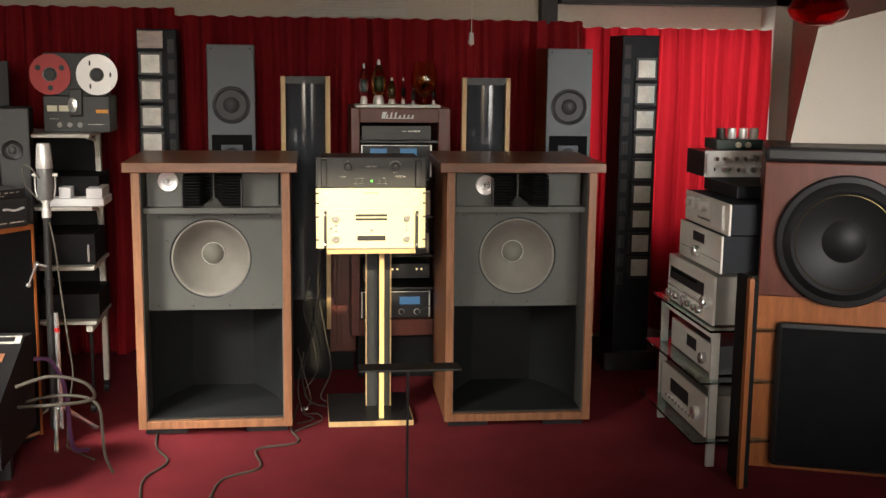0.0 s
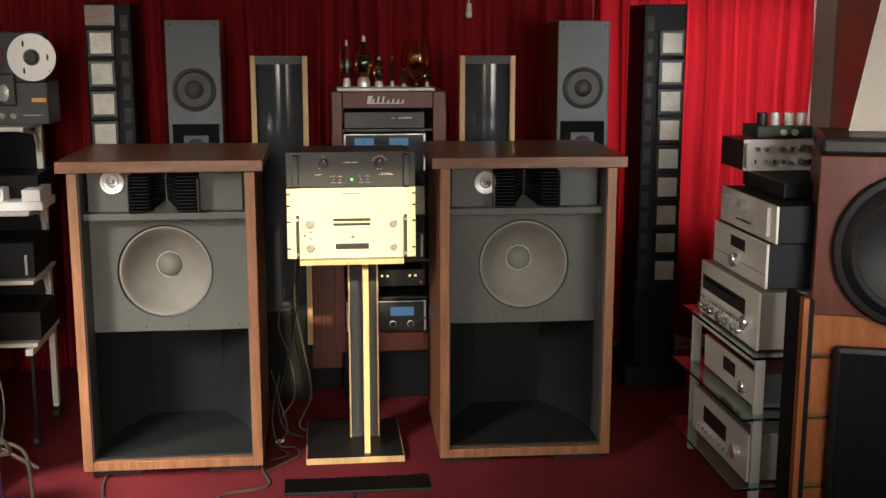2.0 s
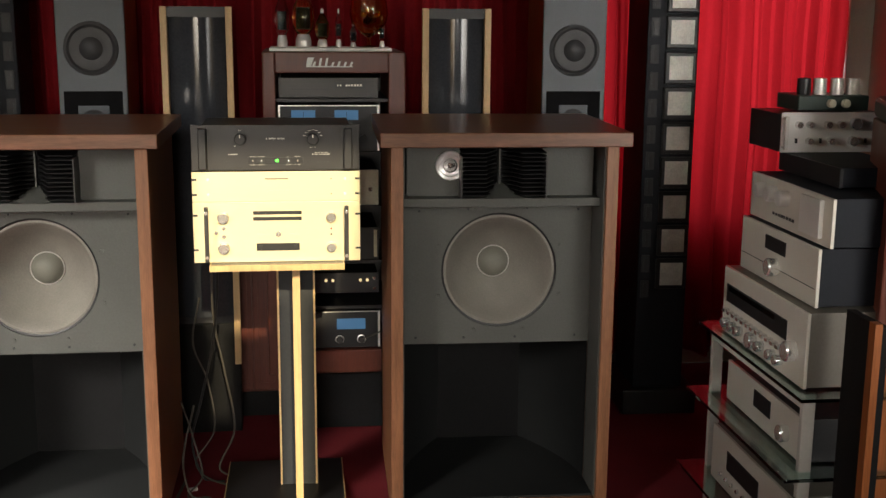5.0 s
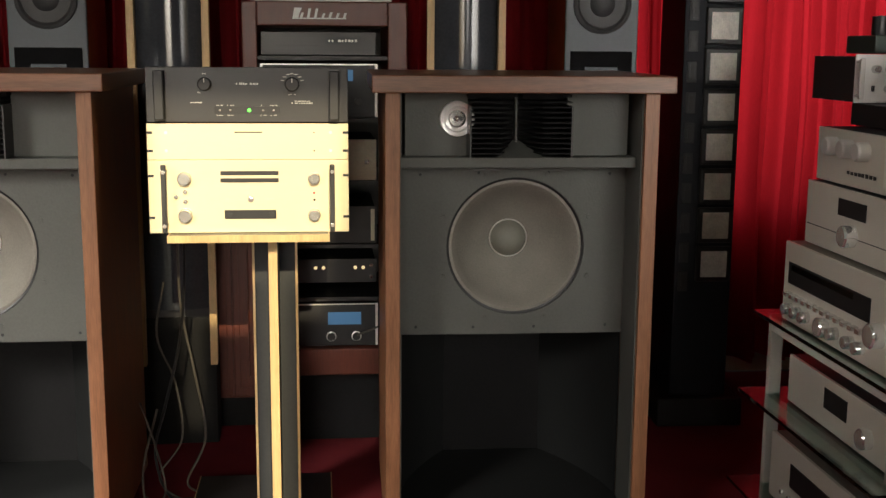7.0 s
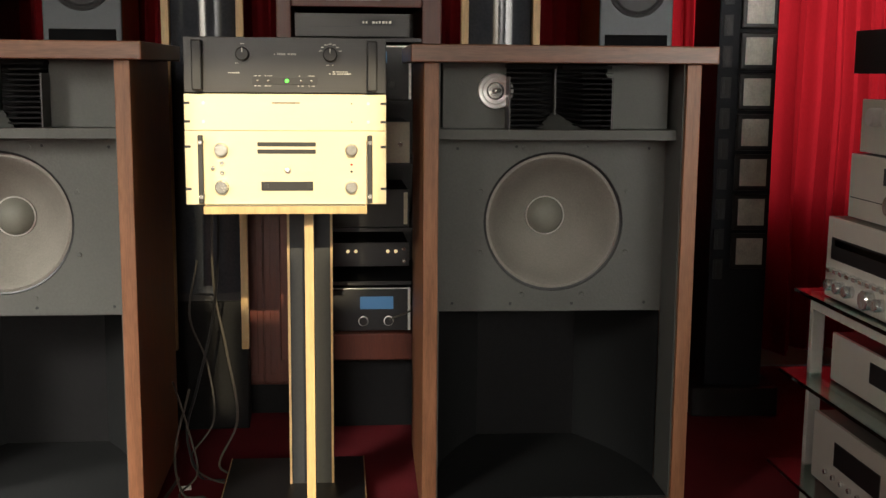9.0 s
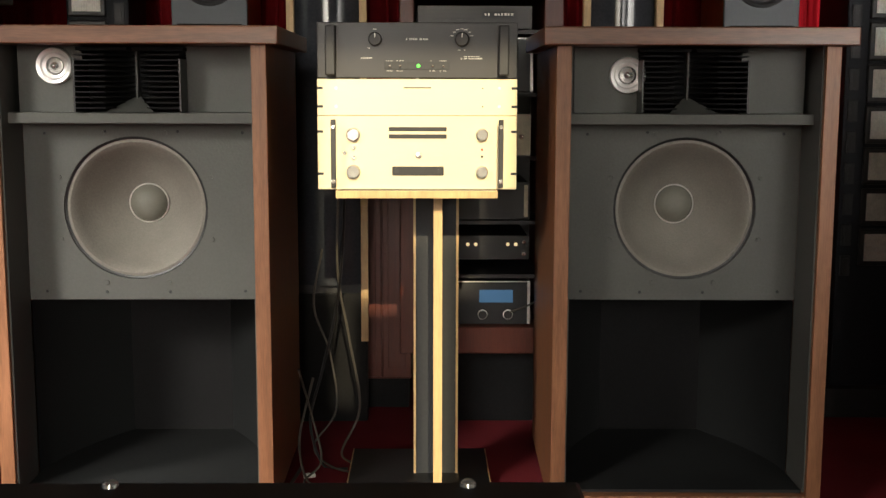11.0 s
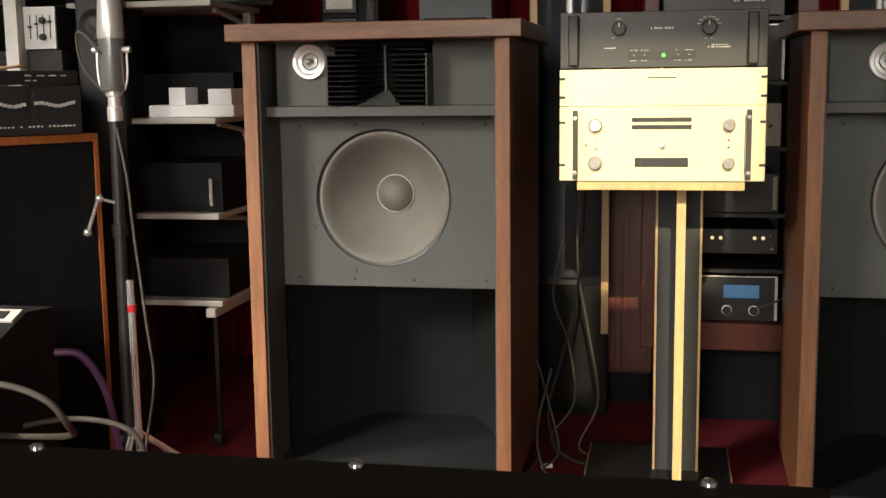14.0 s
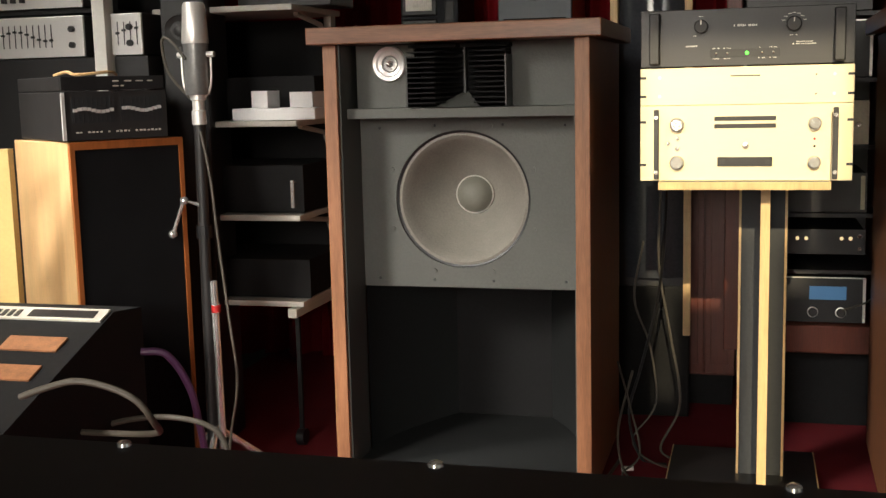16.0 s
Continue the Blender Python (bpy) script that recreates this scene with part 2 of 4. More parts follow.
# unseen front wall: a shop window, and made-up slits that shape the sunbeam
def slit(x, z):
    """Where the sun's way to (x, 0, z) crosses the front wall."""
    return x + 7 * math.tan(radians(SUN_AZ)), z + 7 * math.tan(radians(SUN_EL)) / math.cos(radians(SUN_AZ))


SLX0, SLX1 = -0.24 + 7 * math.tan(radians(SUN_AZ)), 0.25 + 7 * math.tan(radians(SUN_AZ))
SLZ0, SLZ1 = 0.02 + 7 * math.tan(radians(SUN_EL)) / math.cos(radians(SUN_AZ)), 1.22 + 7 * math.tan(radians(SUN_EL)) / math.cos(radians(SUN_AZ))
# added blocks mask the sun to the amplifiers, stand edges and a panel rail
wall_s = bmesh.new()
for a in ((-3.3, -1.4, 0, 5), (-1.4, 0.1, 0, 0.95), (-1.4, 0.1, 2.6, 5), (0.1, SLX0, 0, 5), (SLX0, SLX1, 0, SLZ0), (SLX0, SLX1, SLZ1, 5), (SLX1, 2.6, 0, 5),
          (SLX0, slit(-0.205, 0)[0], slit(0, 0.05)[1], slit(0, 0.772)[1]), (slit(-0.205, 0)[0], slit(-0.15, 0)[0], slit(0, 0.05)[1], slit(0, 0.42)[1]), (slit(-0.15, 0)[0], slit(0.034, 0)[0], slit(0, 0.05)[1], slit(0, 0.772)[1]), (slit(0.112, 0)[0], SLX1, slit(0, 0.05)[1], slit(0, 0.772)[1])):
    bx(wall_s, a[0], a[1], -7.15, -7.0, a[2], a[3])
structure("wall_south_sun_mask", wall_s, "plaster")
structure("ceiling", block(-3.45, 2.6, -7.15, 1.65, 4.8, 4.95), "plaster")
structure("wall_upper", bx(bx(bx(bmesh.new(), -3.45, -3.3, -7.1, 1.65, 3.6, 4.8), 2.45, 2.6, -7.1, 1.65, 3.6, 4.8), -3.3, 2.45, 1.5, 1.65, 3.6, 4.8), "plaster")
structure("beam_1", block(1.12, 2.45, 1.30, 1.5, 1.965, 2.2), "soffit")
structure("beam_2", block(1.03, 1.12, 1.40, 1.5, 1.85, 2.6), "soffit", "dark grey steel post")
structure("column", block(2.345, 2.45, 1.30, 1.5, 0, 2.6), "plaster")
vent = bmesh.new()
bx(vent, -0.36, 0.30, 1.46, 1.5, 1.88, 1.89), bx(vent, -0.36, 0.30, 1.46, 1.5, 2.03, 2.04)
for k in range(7):
    bx(vent, -0.34 + k * 0.004, 0.28, 1.47, 1.5, 1.90 + k * 0.018, 1.908 + k * 0.018)
tagged(part("wall_vent", vent, "shelf"), "pale metal louvre vent high on the wall", "vent", kind="structure")


def curtain(name, x0, x1, y, z0, z1, mat, seed, label):
    r = random.Random(seed)
    n = int((x1 - x0) / 0.009)
    ph = [r.uniform(0, 6) for _ in range(5)]
    bm = bmesh.new()
    cols = []
    levels = [0, 0.1, 0.3, 0.55, 0.8, 0.93, 0.97, 1.0]
    for i in range(n + 1):
        x = x0 + (x1 - x0) * i / n
        col = []
        for l in levels:
            amp = 0.048 * (1 - 0.5 * l)
            f = math.sin(x * 50 + ph[0] + 1.9 * math.sin(x * 6 + ph[1]) + 0.5 * l) + 0.5 * math.sin(x * 33 + ph[2] + l) + 0.35 * math.sin(x * 131 + ph[3])
            col.append((x + 0.006 * math.sin(9 * l + x * 11), y - 0.02 + amp * f, z0 + (z1 - z0) * l + (0.004 * math.sin(x * 62) if l == 1.0 else 0)))
        cols.append(col)
    for off in (0.0, 0.003):
        vs = [[bm.verts.new((p[0], p[1] + off, p[2])) for p in c] for c in cols]
        for a, b in zip(vs, vs[1:]):
            for k in range(len(levels) - 1):
                bm.faces.new((a[k], b[k], b[k + 1], a[k + 1]))
        if off == 0.0:
            break
    return tagged(part(name, bm, mat, smooth=True), label, "curtain")


curtain("curtain", -2.9, -0.97, 1.38, 0.02, 1.905, "curtain", 1, "dark red gathered cloth curtain on the back wall")
curtain("curtain", -0.99, 1.27, 1.41, 0.02, 1.868, "curtain", 2, "long dark red pleated curtain behind the loudspeakers")
curtain("curtain", 1.25, 2.34, 1.36, 0.10, 1.835, "sheer", 3, "bright red thin curtain lit by a window behind")
tagged(part("curtain_rod", tube(bmesh.new(), [(-2.95, 1.475, 1.87), (2.33, 1.475, 1.815)], 0.008), "white"), "thin white curtain rod on the wall", "curtain rod")

# ---- large two-way loudspeakers ----
CAP = [(0, 0.034), (0.018, 0.032), (0.034, 0.024), (0.045, 0.010), (0.049, 0.0)]


def big_speaker(m, label, wx, tx, tz):
    t = thing("loudspeaker", m, label, "loudspeaker", "pair of large loudspeakers")
    H, W, D, T = 1.168, 0.3335, 0.60, 0.036
    for x in (-W, W - T):
        part("side_panel", block(x, x + T, 0, D, 0.035, H), "walnut", t, "walnut-veneered side panel", bevel=0.002)
    part("bottom_panel", block(-W + T, W - T, 0.002, D, 0.035, 0.07), "walnut", t, bevel=0.002)
    part("top", block(-W - 0.032, W + 0.032, -0.03, D + 0.02, H, H + 0.042), "walnut_top", t, "overhanging walnut top", bevel=0.003)
    part("back_panel", block(-W + T, W - T, D - 0.02, D - 0.002, 0.07, H), "darkgray", t)
    for x in (-0.22, 0.22):
        part("foot", block(x - 0.09, x + 0.09, 0.05, 0.5, 0.0, 0.035), "black", t)
    w = W - T
    for x in (-w, w - 0.004):
        part("side_liner", block(x, x + 0.004, 0.014, 0.154, 0.0785, H), "gray", t, "grey painted inner side")
    w -= 0.004
    part("shelf_strip", block(-w, w, 0.055, 0.16, 0.982, 1.008), "gray", t, bevel=0.002)
    # upper panel with the horn's opening, and the strip beside it
    part("tweeter_panel", block(-w + 0.012, -0.125, 0.105, 0.125, 1.008, H), "gray", t, bevel=0.0015)
    part("blank_panel", block(0.125, w - 0.012, 0.105, 0.125, 1.008, H), "gray", t, bevel=0.0015)
    part("shadow_gap", block(-w, w, 0.16, 0.17, 1.008, H), "pitch", t)
    tw = part("tweeter", lathe(bmesh.new(), [(0.022, 0.004), (0.030, 0.006), (0.034, 0.012), (0.042, 0.014), (0.044, 0.011), (0.044, 0.0)], front(tx, 0.105, tz)), "reel", t, "bright aluminium ring tweeter", smooth=True)
    part("bullet", lathe(bmesh.new(), [(0, 0.022), (0.006, 0.018), (0.012, 0.010), (0.019, 0.002), (0.022, 0.0)], front(tx, 0.105, tz)), "chrome", tw, smooth=True)
    # slant-plate lens: two stacks of louvres that run back to the middle
    lens = part("horn_lens", block(-0.127, 0.127, 0.152, 0.16, 1.010, 1.160), "pitch", t, "black slatted acoustic lens")
    for x in (-0.127, 0.123):
        part("lens_cheek", block(x, x + 0.004, 0.03, 0.152, 1.010, 1.135), "satin", lens)
    for s in (-1, 1):
        for k in range(11):
            z = 1.018 + k * 0.0125
            bm = bmesh.new()
            vs = [bm.verts.new((s * x, y, z + dz)) for dz in (0, 0.003) for x, y in ((0.124, 0.030), (0.052, 0.030), (0.004, 0.150), (0.124, 0.150))]
            for f in ((0, 1, 2, 3), (7, 6, 5, 4), (0, 4, 5, 1), (1, 5, 6, 2), (2, 6, 7, 3), (3, 7, 4, 0)):
                bm.faces.new([vs[i] for i in f])
            part("louvre", bm, "pitch", lens)
        part("lens_cap", block(*sorted((s * 0.006, s * 0.128)), 0.06, 0.16, 1.155, 1.163), "pitch", lens)
    part("lens_edge", block(-0.0025, 0.0025, 0.125, 0.155, 1.01, 1.16), "gray", lens)
    bm = bmesh.new()
    vs = [bm.verts.new(p) for p in ((-0.058, 0.045, 1.0095), (0.058, 0.045, 1.0095), (0.0, 0.148, 1.050), (-0.03, 0.15, 1.0095), (0.03, 0.15, 1.0095))]
    for f in ((0, 1, 2), (0, 2, 3), (1, 4, 2), (2, 4, 3), (0, 3, 4, 1)):
        bm.faces.new([vs[i] for i in f])
    part("lens_wedge", bm, "gray", lens, "pale grey wedge")
    # woofer baffle: a ring of panel with a round hole
    bm = bmesh.new()
    n, cx, cz, R = 48, wx, 0.768, 0.180
    x0, x1, z0, z1 = -w, w, 0.537, 0.982
    rows = []
    for k in range(n):
        a = 2 * math.pi * k / n
        c, s = math.cos(a), math.sin(a)
        q = min(((x1 - cx) if c > 0 else (cx - x0)) / max(abs(c), 1e-6), ((z1 - cz) if s > 0 else (cz - z0)) / max(abs(s), 1e-6))
        rows.append([bm.verts.new(p) for p in ((cx + q * c, 0.155, cz + q * s), (cx + R * c, 0.155, cz + R * s), (cx + R * c, 0.172, cz + R * s))])
    for a, b in zip(rows, rows[1:] + rows[:1]):
        for k in range(2):
            bm.faces.new((a[k], b[k], b[k + 1], a[k + 1]))
    for cz0, cx0 in ((z0, x0), (z0, x1), (z1, x0), (z1, x1)):
        near = sorted(rows, key=lambda v: (v[0].co.x - cx0) ** 2 + (v[0].co.z - cz0) ** 2)[:2]
        bm.faces.new((bm.verts.new((cx0, 0.155, cz0)), near[0][0], near[1][0]))
    bx(bm, x0, x1, 0.158, 0.185, z0 - 0.002, z0 + 0.012)
    part("baffle", bm, "gray", t, "matt grey painted baffle")
    wf = part("woofer", lathe(bmesh.new(), [(0.180, 0.001), (0.173, 0.005), (0.166, 0.006), (0.159, 0.0), (0.150, -0.018), (0.128, -0.052), (0.100, -0.088), (0.072, -0.116), (0.049, -0.134)], front(cx, 0.168, cz), 64), "cone", t, "warm grey paper cone", smooth=True)
    part("surround", lathe(bmesh.new(), [(0.1835, 0.000), (0.183, 0.006), (0.178, 0.008), (0.173, 0.0065)], front(cx, 0.168, cz), 64), "rubber", wf, smooth=True)
    part("dust_cap", lathe(bmesh.new(), CAP, front(cx, 0.168 + 0.126, cz), 40), "cap", wf, "greenish grey dust cap", smooth=True)
    part("cap_ring", lathe(bmesh.new(), [(0.0485, 0.001), (0.0505, 0.003), (0.0525, 0.001)], front(cx, 0.168 + 0.126, cz), 40), "alu", wf, smooth=True)
    for k in range(8):
        a = radians(22.5 + 45 * k)
        part("bolt", lathe(bmesh.new(), knob(0.006, 0.004), front(cx + 0.204 * math.cos(a), 0.155, cz + 0.204 * math.sin(a)), 10), "gray", t)
    for x, z in ((-0.25, 0.557), (-0.1, 0.555), (0.06, 0.555), (0.25, 0.557), (-0.24, 0.955), (-0.09, 0.96), (0.09, 0.96), (0.25, 0.957)):
        part("screw", lathe(bmesh.new(), knob(0.004, 0.002), front(x, 0.155, z), 8), "darkgray", t)
    # flared bass horn below; its shade is put into darker wall and back colours
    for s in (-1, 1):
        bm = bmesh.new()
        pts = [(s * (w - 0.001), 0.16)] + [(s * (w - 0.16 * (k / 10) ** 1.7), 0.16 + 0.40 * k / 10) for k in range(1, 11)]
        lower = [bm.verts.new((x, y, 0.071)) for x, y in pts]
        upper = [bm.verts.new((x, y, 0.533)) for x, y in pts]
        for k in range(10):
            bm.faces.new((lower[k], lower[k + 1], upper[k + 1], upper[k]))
        part("horn_wall", bm, "cavity", t, "curved bass horn with shade darkened into its grey", smooth=True)
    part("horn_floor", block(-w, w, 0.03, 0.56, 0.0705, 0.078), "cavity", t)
    # matt black stands for the deep shade at the back
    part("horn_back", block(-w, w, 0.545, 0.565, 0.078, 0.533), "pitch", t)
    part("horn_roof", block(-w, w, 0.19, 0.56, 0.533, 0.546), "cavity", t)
    return t


LS = big_speaker(pose(-0.686, -0.070, 0, 0, 0, 0), "large walnut loudspeaker with grey baffle and paper woofer", -0.020, -0.190, 1.119)
RS = big_speaker(pose(0.661, -0.078, 0, 0, 0, -1.2), "large walnut loudspeaker with dull woofer beside the amplifier stand", 0.008, -0.152, 1.100)

# ---- amplifier stand ----
st = thing("equipment_stand", pose(0, 0, 0), "black wooden stand with sunlit oak edges on the carpet", "stand")


def edged(name, a, parent, e=0.003):
    """A black board with pale wooden front and side edges."""
    x0, x1, y0, y1, z0, z1 = a
    ob = part(name, block(x0 + e, x1 - e, y0 + e, y1 - e, z0, z1), "black", parent)
    part("edging", bx(bx(bx(bmesh.new(), x0, x1, y0, y0 + e, z0 - 0.0005, z1 + 0.0005), x0, x0 + e, y0 + e, y1, z0 - 0.0005, z1 + 0.0005), x1 - e, x1, y0 + e, y1, z0 - 0.0005, z1 + 0.0005), "oak", ob, "pale oak edging")
    return ob


edged("base", (-0.19, 0.195, 0.005, 0.455, 0.0, 0.024), st)
edged("top_plate", (-0.195, 0.193, -0.045, 0.30, 0.8065, 0.823), st)
fin = part("front_fin", block(0.042, 0.060, 0.055, 0.24, 0.024, 0.8065), "black", st)
part("edging", block(0.040, 0.062, 0.048, 0.055, 0.024, 0.8065), "oak", fin, "sunlit oak edging")
post = part("rear_post", block(-0.006, 0.102, 0.24, 0.262, 0.024, 0.8065), "darkgray", st, "dark grey panel")
for x in (-0.012, 0.102):
    part("edging", block(x, x + 0.006, 0.236, 0.264, 0.024, 0.8065), "oak", post)


def rounded(x0, x1, y0, y1, z0, z1, r=0.003):
    bm = block(x0, x1, y0, y1, z0, z1)
    bmesh.ops.bevel(bm, geom=list(bm.edges), offset=r, segments=2, affect="EDGES", profile=0.5)
    return bm


def rack_slots(z, parent):
    for s in (-1, 1):
        for zz in z:
            part("rack_slot", block(s * 0.2415 - (0.014 if s > 0 else 0), s * 0.2415 + (0.014 if s < 0 else 0), -0.0008, 0.001, zz - 0.003, zz + 0.003), "black", parent)


amp = thing("power_amplifier", pose(0, 0, 0.8235), "champagne gold amplifier with rack handles in sunlight", "amplifier")
part("body", block(-0.215, 0.215, 0.006, 0.36, 0.002, 0.172), "satin", amp)
part("faceplate", rounded(-0.2415, 0.2415, 0, 0.006, 0, 0.178, 0.0015), "champagne", amp, "brushed champagne faceplate")
rack_slots((0.038, 0.140), amp)
for s in (-1, 1):
    h = part("handle", rounded(s * 0.201 - 0.006, s * 0.201 + 0.006, -0.036, -0.026, 0.006, 0.170, 0.002), "satin", amp, "black bar handle")
    for z in (0.022, 0.152):
        part("handle_post", lathe(bmesh.new(), knob(0.005, 0.028), front(s * 0.201, 0, z), 12), "satin", h)
        part("screw", lathe(bmesh.new(), knob(0.0052, 0.002), front(s * 0.201, -0.036, z), 12), "chrome", h)
for x, r in ((-0.155, 0.016), (0.157, 0.014)):
    for z in (0.043, 0.133):
        k = part("knob", lathe(bmesh.new(), [(0, 0.020), (r * 0.8, 0.020), (r * 0.95, 0.018), (r, 0.004), (r * 1.08, 0.003), (r * 1.08, 0)], front(x, 0, z), 24), "chrome", amp, "polished knob", smooth=True)
for x, z in ((-0.154, 0.101), (-0.154, 0.077), (-0.176, 0.089)):
    part("button", lathe(bmesh.new(), knob(0.0055, 0.006), front(x, 0, z), 16), "chrome", amp)
part("crest", lathe(bmesh.new(), [(0, 0.003), (0.007, 0.0025), (0.009, 0)], front(0.003, 0, 0.082)), "chrome", amp)
for z in (0.1285, 0.146):
    part("meter_slot", block(-0.069, 0.071, -0.001, 0.002, z - 0.0052, z + 0.0052), "black", amp)
    part("meter_mark", bars(bmesh.new(), -0.066, 0.068, -0.0016, z + 0.002, 0.002, 22, 3), "darkgray", amp)
part("display", rounded(-0.061, 0.064, -0.0035, 0.002, 0.034, 0.056, 0.001), "black", amp, "dark display window")
for x in (-0.055, 0.048):
    part("display_end", block(x, x + 0.011, -0.005, -0.003, 0.040, 0.050), "satin", amp)
part("lettering", bars(bars(bmesh.new(), -0.057, -0.022, -0.0004, 0.080, 0.004, 8, 1), 0.028, 0.064, -0.0004, 0.080, 0.004, 8, 2), "shelf", amp)
part("indicator", lathe(bmesh.new(), knob(0.003, 0.002), front(0.157, 0, 0.097), 10), "red", amp, "small red indicator")
part("socket", lathe(bmesh.new(), knob(0.003, 0.001), front(0.157, 0, 0.080), 10), "black", amp)

pre = thing("preamplifier", pose(0, 0.002, 1.0017), "thin champagne gold rack preamplifier on the amplifier", "preamplifier")
part("body", block(-0.215, 0.215, 0.006, 0.33, 0.002, 0.086), "satin", pre)
part("faceplate", rounded(-0.2415, 0.2415, 0, 0.006, 0.0005, 0.088, 0.0015), "champagne", pre, "brushed champagne faceplate")
rack_slots((0.022, 0.066), pre)
part("slot", block(-0.033, 0.034, -0.001, 0.002, 0.0655, 0.0685), "black", pre)
part("lettering", bars(bmesh.new(), -0.03, 0.036, -0.0004, 0.030, 0.004, 12, 5), "shelf", pre)
for x in (-0.196, 0.198):
    for z in (0.022, 0.066):
        part("screw", lathe(bmesh.new(), knob(0.004, 0.002), front(x, 0, z), 10), "alu", pre)
for z in (0.022, 0.066):
    part("lamp", lathe(bmesh.new(), knob(0.002, 0.001), front(0.158, 0, z), 8), "black", pre)

ctl = thing("control_amplifier", pose(0, 0.01, 1.0902), "black rack control amplifier with lit green lamp", "preamplifier")
part("body", block(-0.215, 0.215, 0.006, 0.30, 0.006, 0.128), "satin", ctl)
part("faceplate", rounded(-0.2415, 0.2415, 0, 0.006, 0.002, 0.134, 0.0015), "satin", ctl, "matt black faceplate")
for s in (-1, 1):
    part("handle", rounded(s * 0.207 - 0.012, s * 0.207 + 0.012, -0.034, -0.004, 0.008, 0.126, 0.003), "black", ctl, "black block handle")
for x, r in ((-0.101, 0.016), (0.107, 0.017)):
    k = part("knob", lathe(bmesh.new(), knob(r, 0.022), front(x, 0, 0.094), 28), "black", ctl, smooth=True)
    part("pointer", block(x - 0.001, x + 0.001, -0.0228, -0.0215, 0.098, 0.108), "silver", k)
scale = bmesh.new()
for k in range(7):
    a = radians(20 + 140 * k / 6)
    bx(scale, 0.107 + 0.025 * math.cos(a) - 0.004, 0.107 + 0.025 * math.cos(a) + 0.004, -0.0006, 0.001, 0.094 + 0.025 * math.sin(a) - 0.0007, 0.094 + 0.025 * math.sin(a) + 0.0007)
bars(scale, -0.106, -0.097, 0, 0.117, 0.002, 3, 1), bars(scale, -0.125, -0.112, 0, 0.072, 0.002, 4, 2), bars(scale, -0.136, -0.108, 0, 0.048, 0.003, 6, 3)
bars(scale, 0.098, 0.116, 0, 0.068, 0.002, 4, 4), bars(scale, 0.105, 0.158, 0, 0.047, 0.003, 14, 5), bars(scale, 0.113, 0.15, 0, 0.052, 0.0025, 9, 6)
for x in (-0.066, -0.041, 0.037, 0.062):
    bars(scale, x - 0.009, x + 0.009, 0, 0.042, 0.0018, 5, x), bars(scale, x - 0.008, x + 0.008, 0, 0.018, 0.0018, 4, x + 1)
part("lettering", scale, "silver", ctl)
part("name_mark", bars(bmesh.new(), -0.027, 0.026, 0, 0.092, 0.0055, 13, 9), "silver", ctl)
part("switch_plate", rounded(-0.080, 0.078, -0.0015, 0.002, 0.022, 0.040, 0.0007), "black", ctl)
for x in (-0.066, -0.041, 0.037, 0.062):
    part("switch", lathe(bmesh.new(), [(0, 0.012), (0.0025, 0.011), (0.003, 0)], front(x, -0.0015, 0.031), 12), "chrome", ctl)
part("lamp", lathe(bmesh.new(), knob(0.0042, 0.003), front(0.003, -0.0015, 0.031), 16), "green", ctl, "lit green lamp")
lines = bmesh.new()
for x0, x1 in ((-0.166, -0.165), (0.165, 0.166)):
    bx(lines, x0, x1, -0.0004, 0.001, 0.030, 0.086)
bx(lines, -0.16, -0.085, -0.0004, 0.001, 0.026, 0.0268), bx(lines, 0.085, 0.16, -0.0004, 0.001, 0.026, 0.0268)
part("outline", lines, "darkgray", ctl)

# ---- line-source towers ----


def tower(m, mirror, label):
    t = thing("tower_speaker", m, label, "loudspeaker", "pair of tall line-source loudspeakers")
    W, H, s = 0.195, 1.785, (-1 if mirror else 1)
    part("column", rounded(-W / 2, W / 2, 0, 0.30, 0.10, H, 0.004), "navy", t, "black-stained wooden column")
    part("plinth", rounded(-W / 2 - 0.05, W / 2 + 0.05, -0.04, 0.34, 0, 0.10, 0.006), "black", t)
    for k in range(9):
        z = 1.613 - 0.1315 * k
        bez = part("driver_bezel", rounded(s * 0.032 - 0.060, s * 0.032 + 0.060, -0.012, 0.002, z - 0.060, z + 0.060, 0.005), "rubber", t)
        g = part("driver_grille", block(s * 0.032 - 0.044, s * 0.032 + 0.044, -0.016, -0.012, z - 0.044, z + 0.044), "grille", bez, "pale corrugated ribbon grille")
        ribs = bmesh.new()
        for q in range(12):
            x = s * 0.032 - 0.042 + q * 0.0074
            bx(ribs, x, x + 0.003, -0.019, -0.016, z - 0.043, z + 0.043)
        part("grille_rib", ribs, "grille", bez)
    for k in range(13):
        z = 1.70 - 0.1 * k
        part("slot_plate", rounded(-s * 0.068 - 0.016, -s * 0.068 + 0.016, -0.004, 0.001, z - 0.034, z + 0.034, 0.001), "darkgray", t)
        part("slot", block(-s * 0.068 - 0.006, -s * 0.068 + 0.006, -0.0055, -0.004, z - 0.024, z + 0.024), "black", t)
    if mirror:
        part("veneer_panel", block(-W / 2 + 0.004, 0.03, -0.004, 0.0, 1.69, 1.775), "walnut_top", t, "figured walnut panel")
    return t


tower(pose(1.453, 0.88, 0, 0, 0, -2), False, "tall black tower loudspeaker with nine square grilles")
tower(pose(-1.020, 0.93, 0, 0, 0, 3), True, "tall black tower loudspeaker with walnut panel on top")

# ---- slate-fronted tower loudspeakers ----


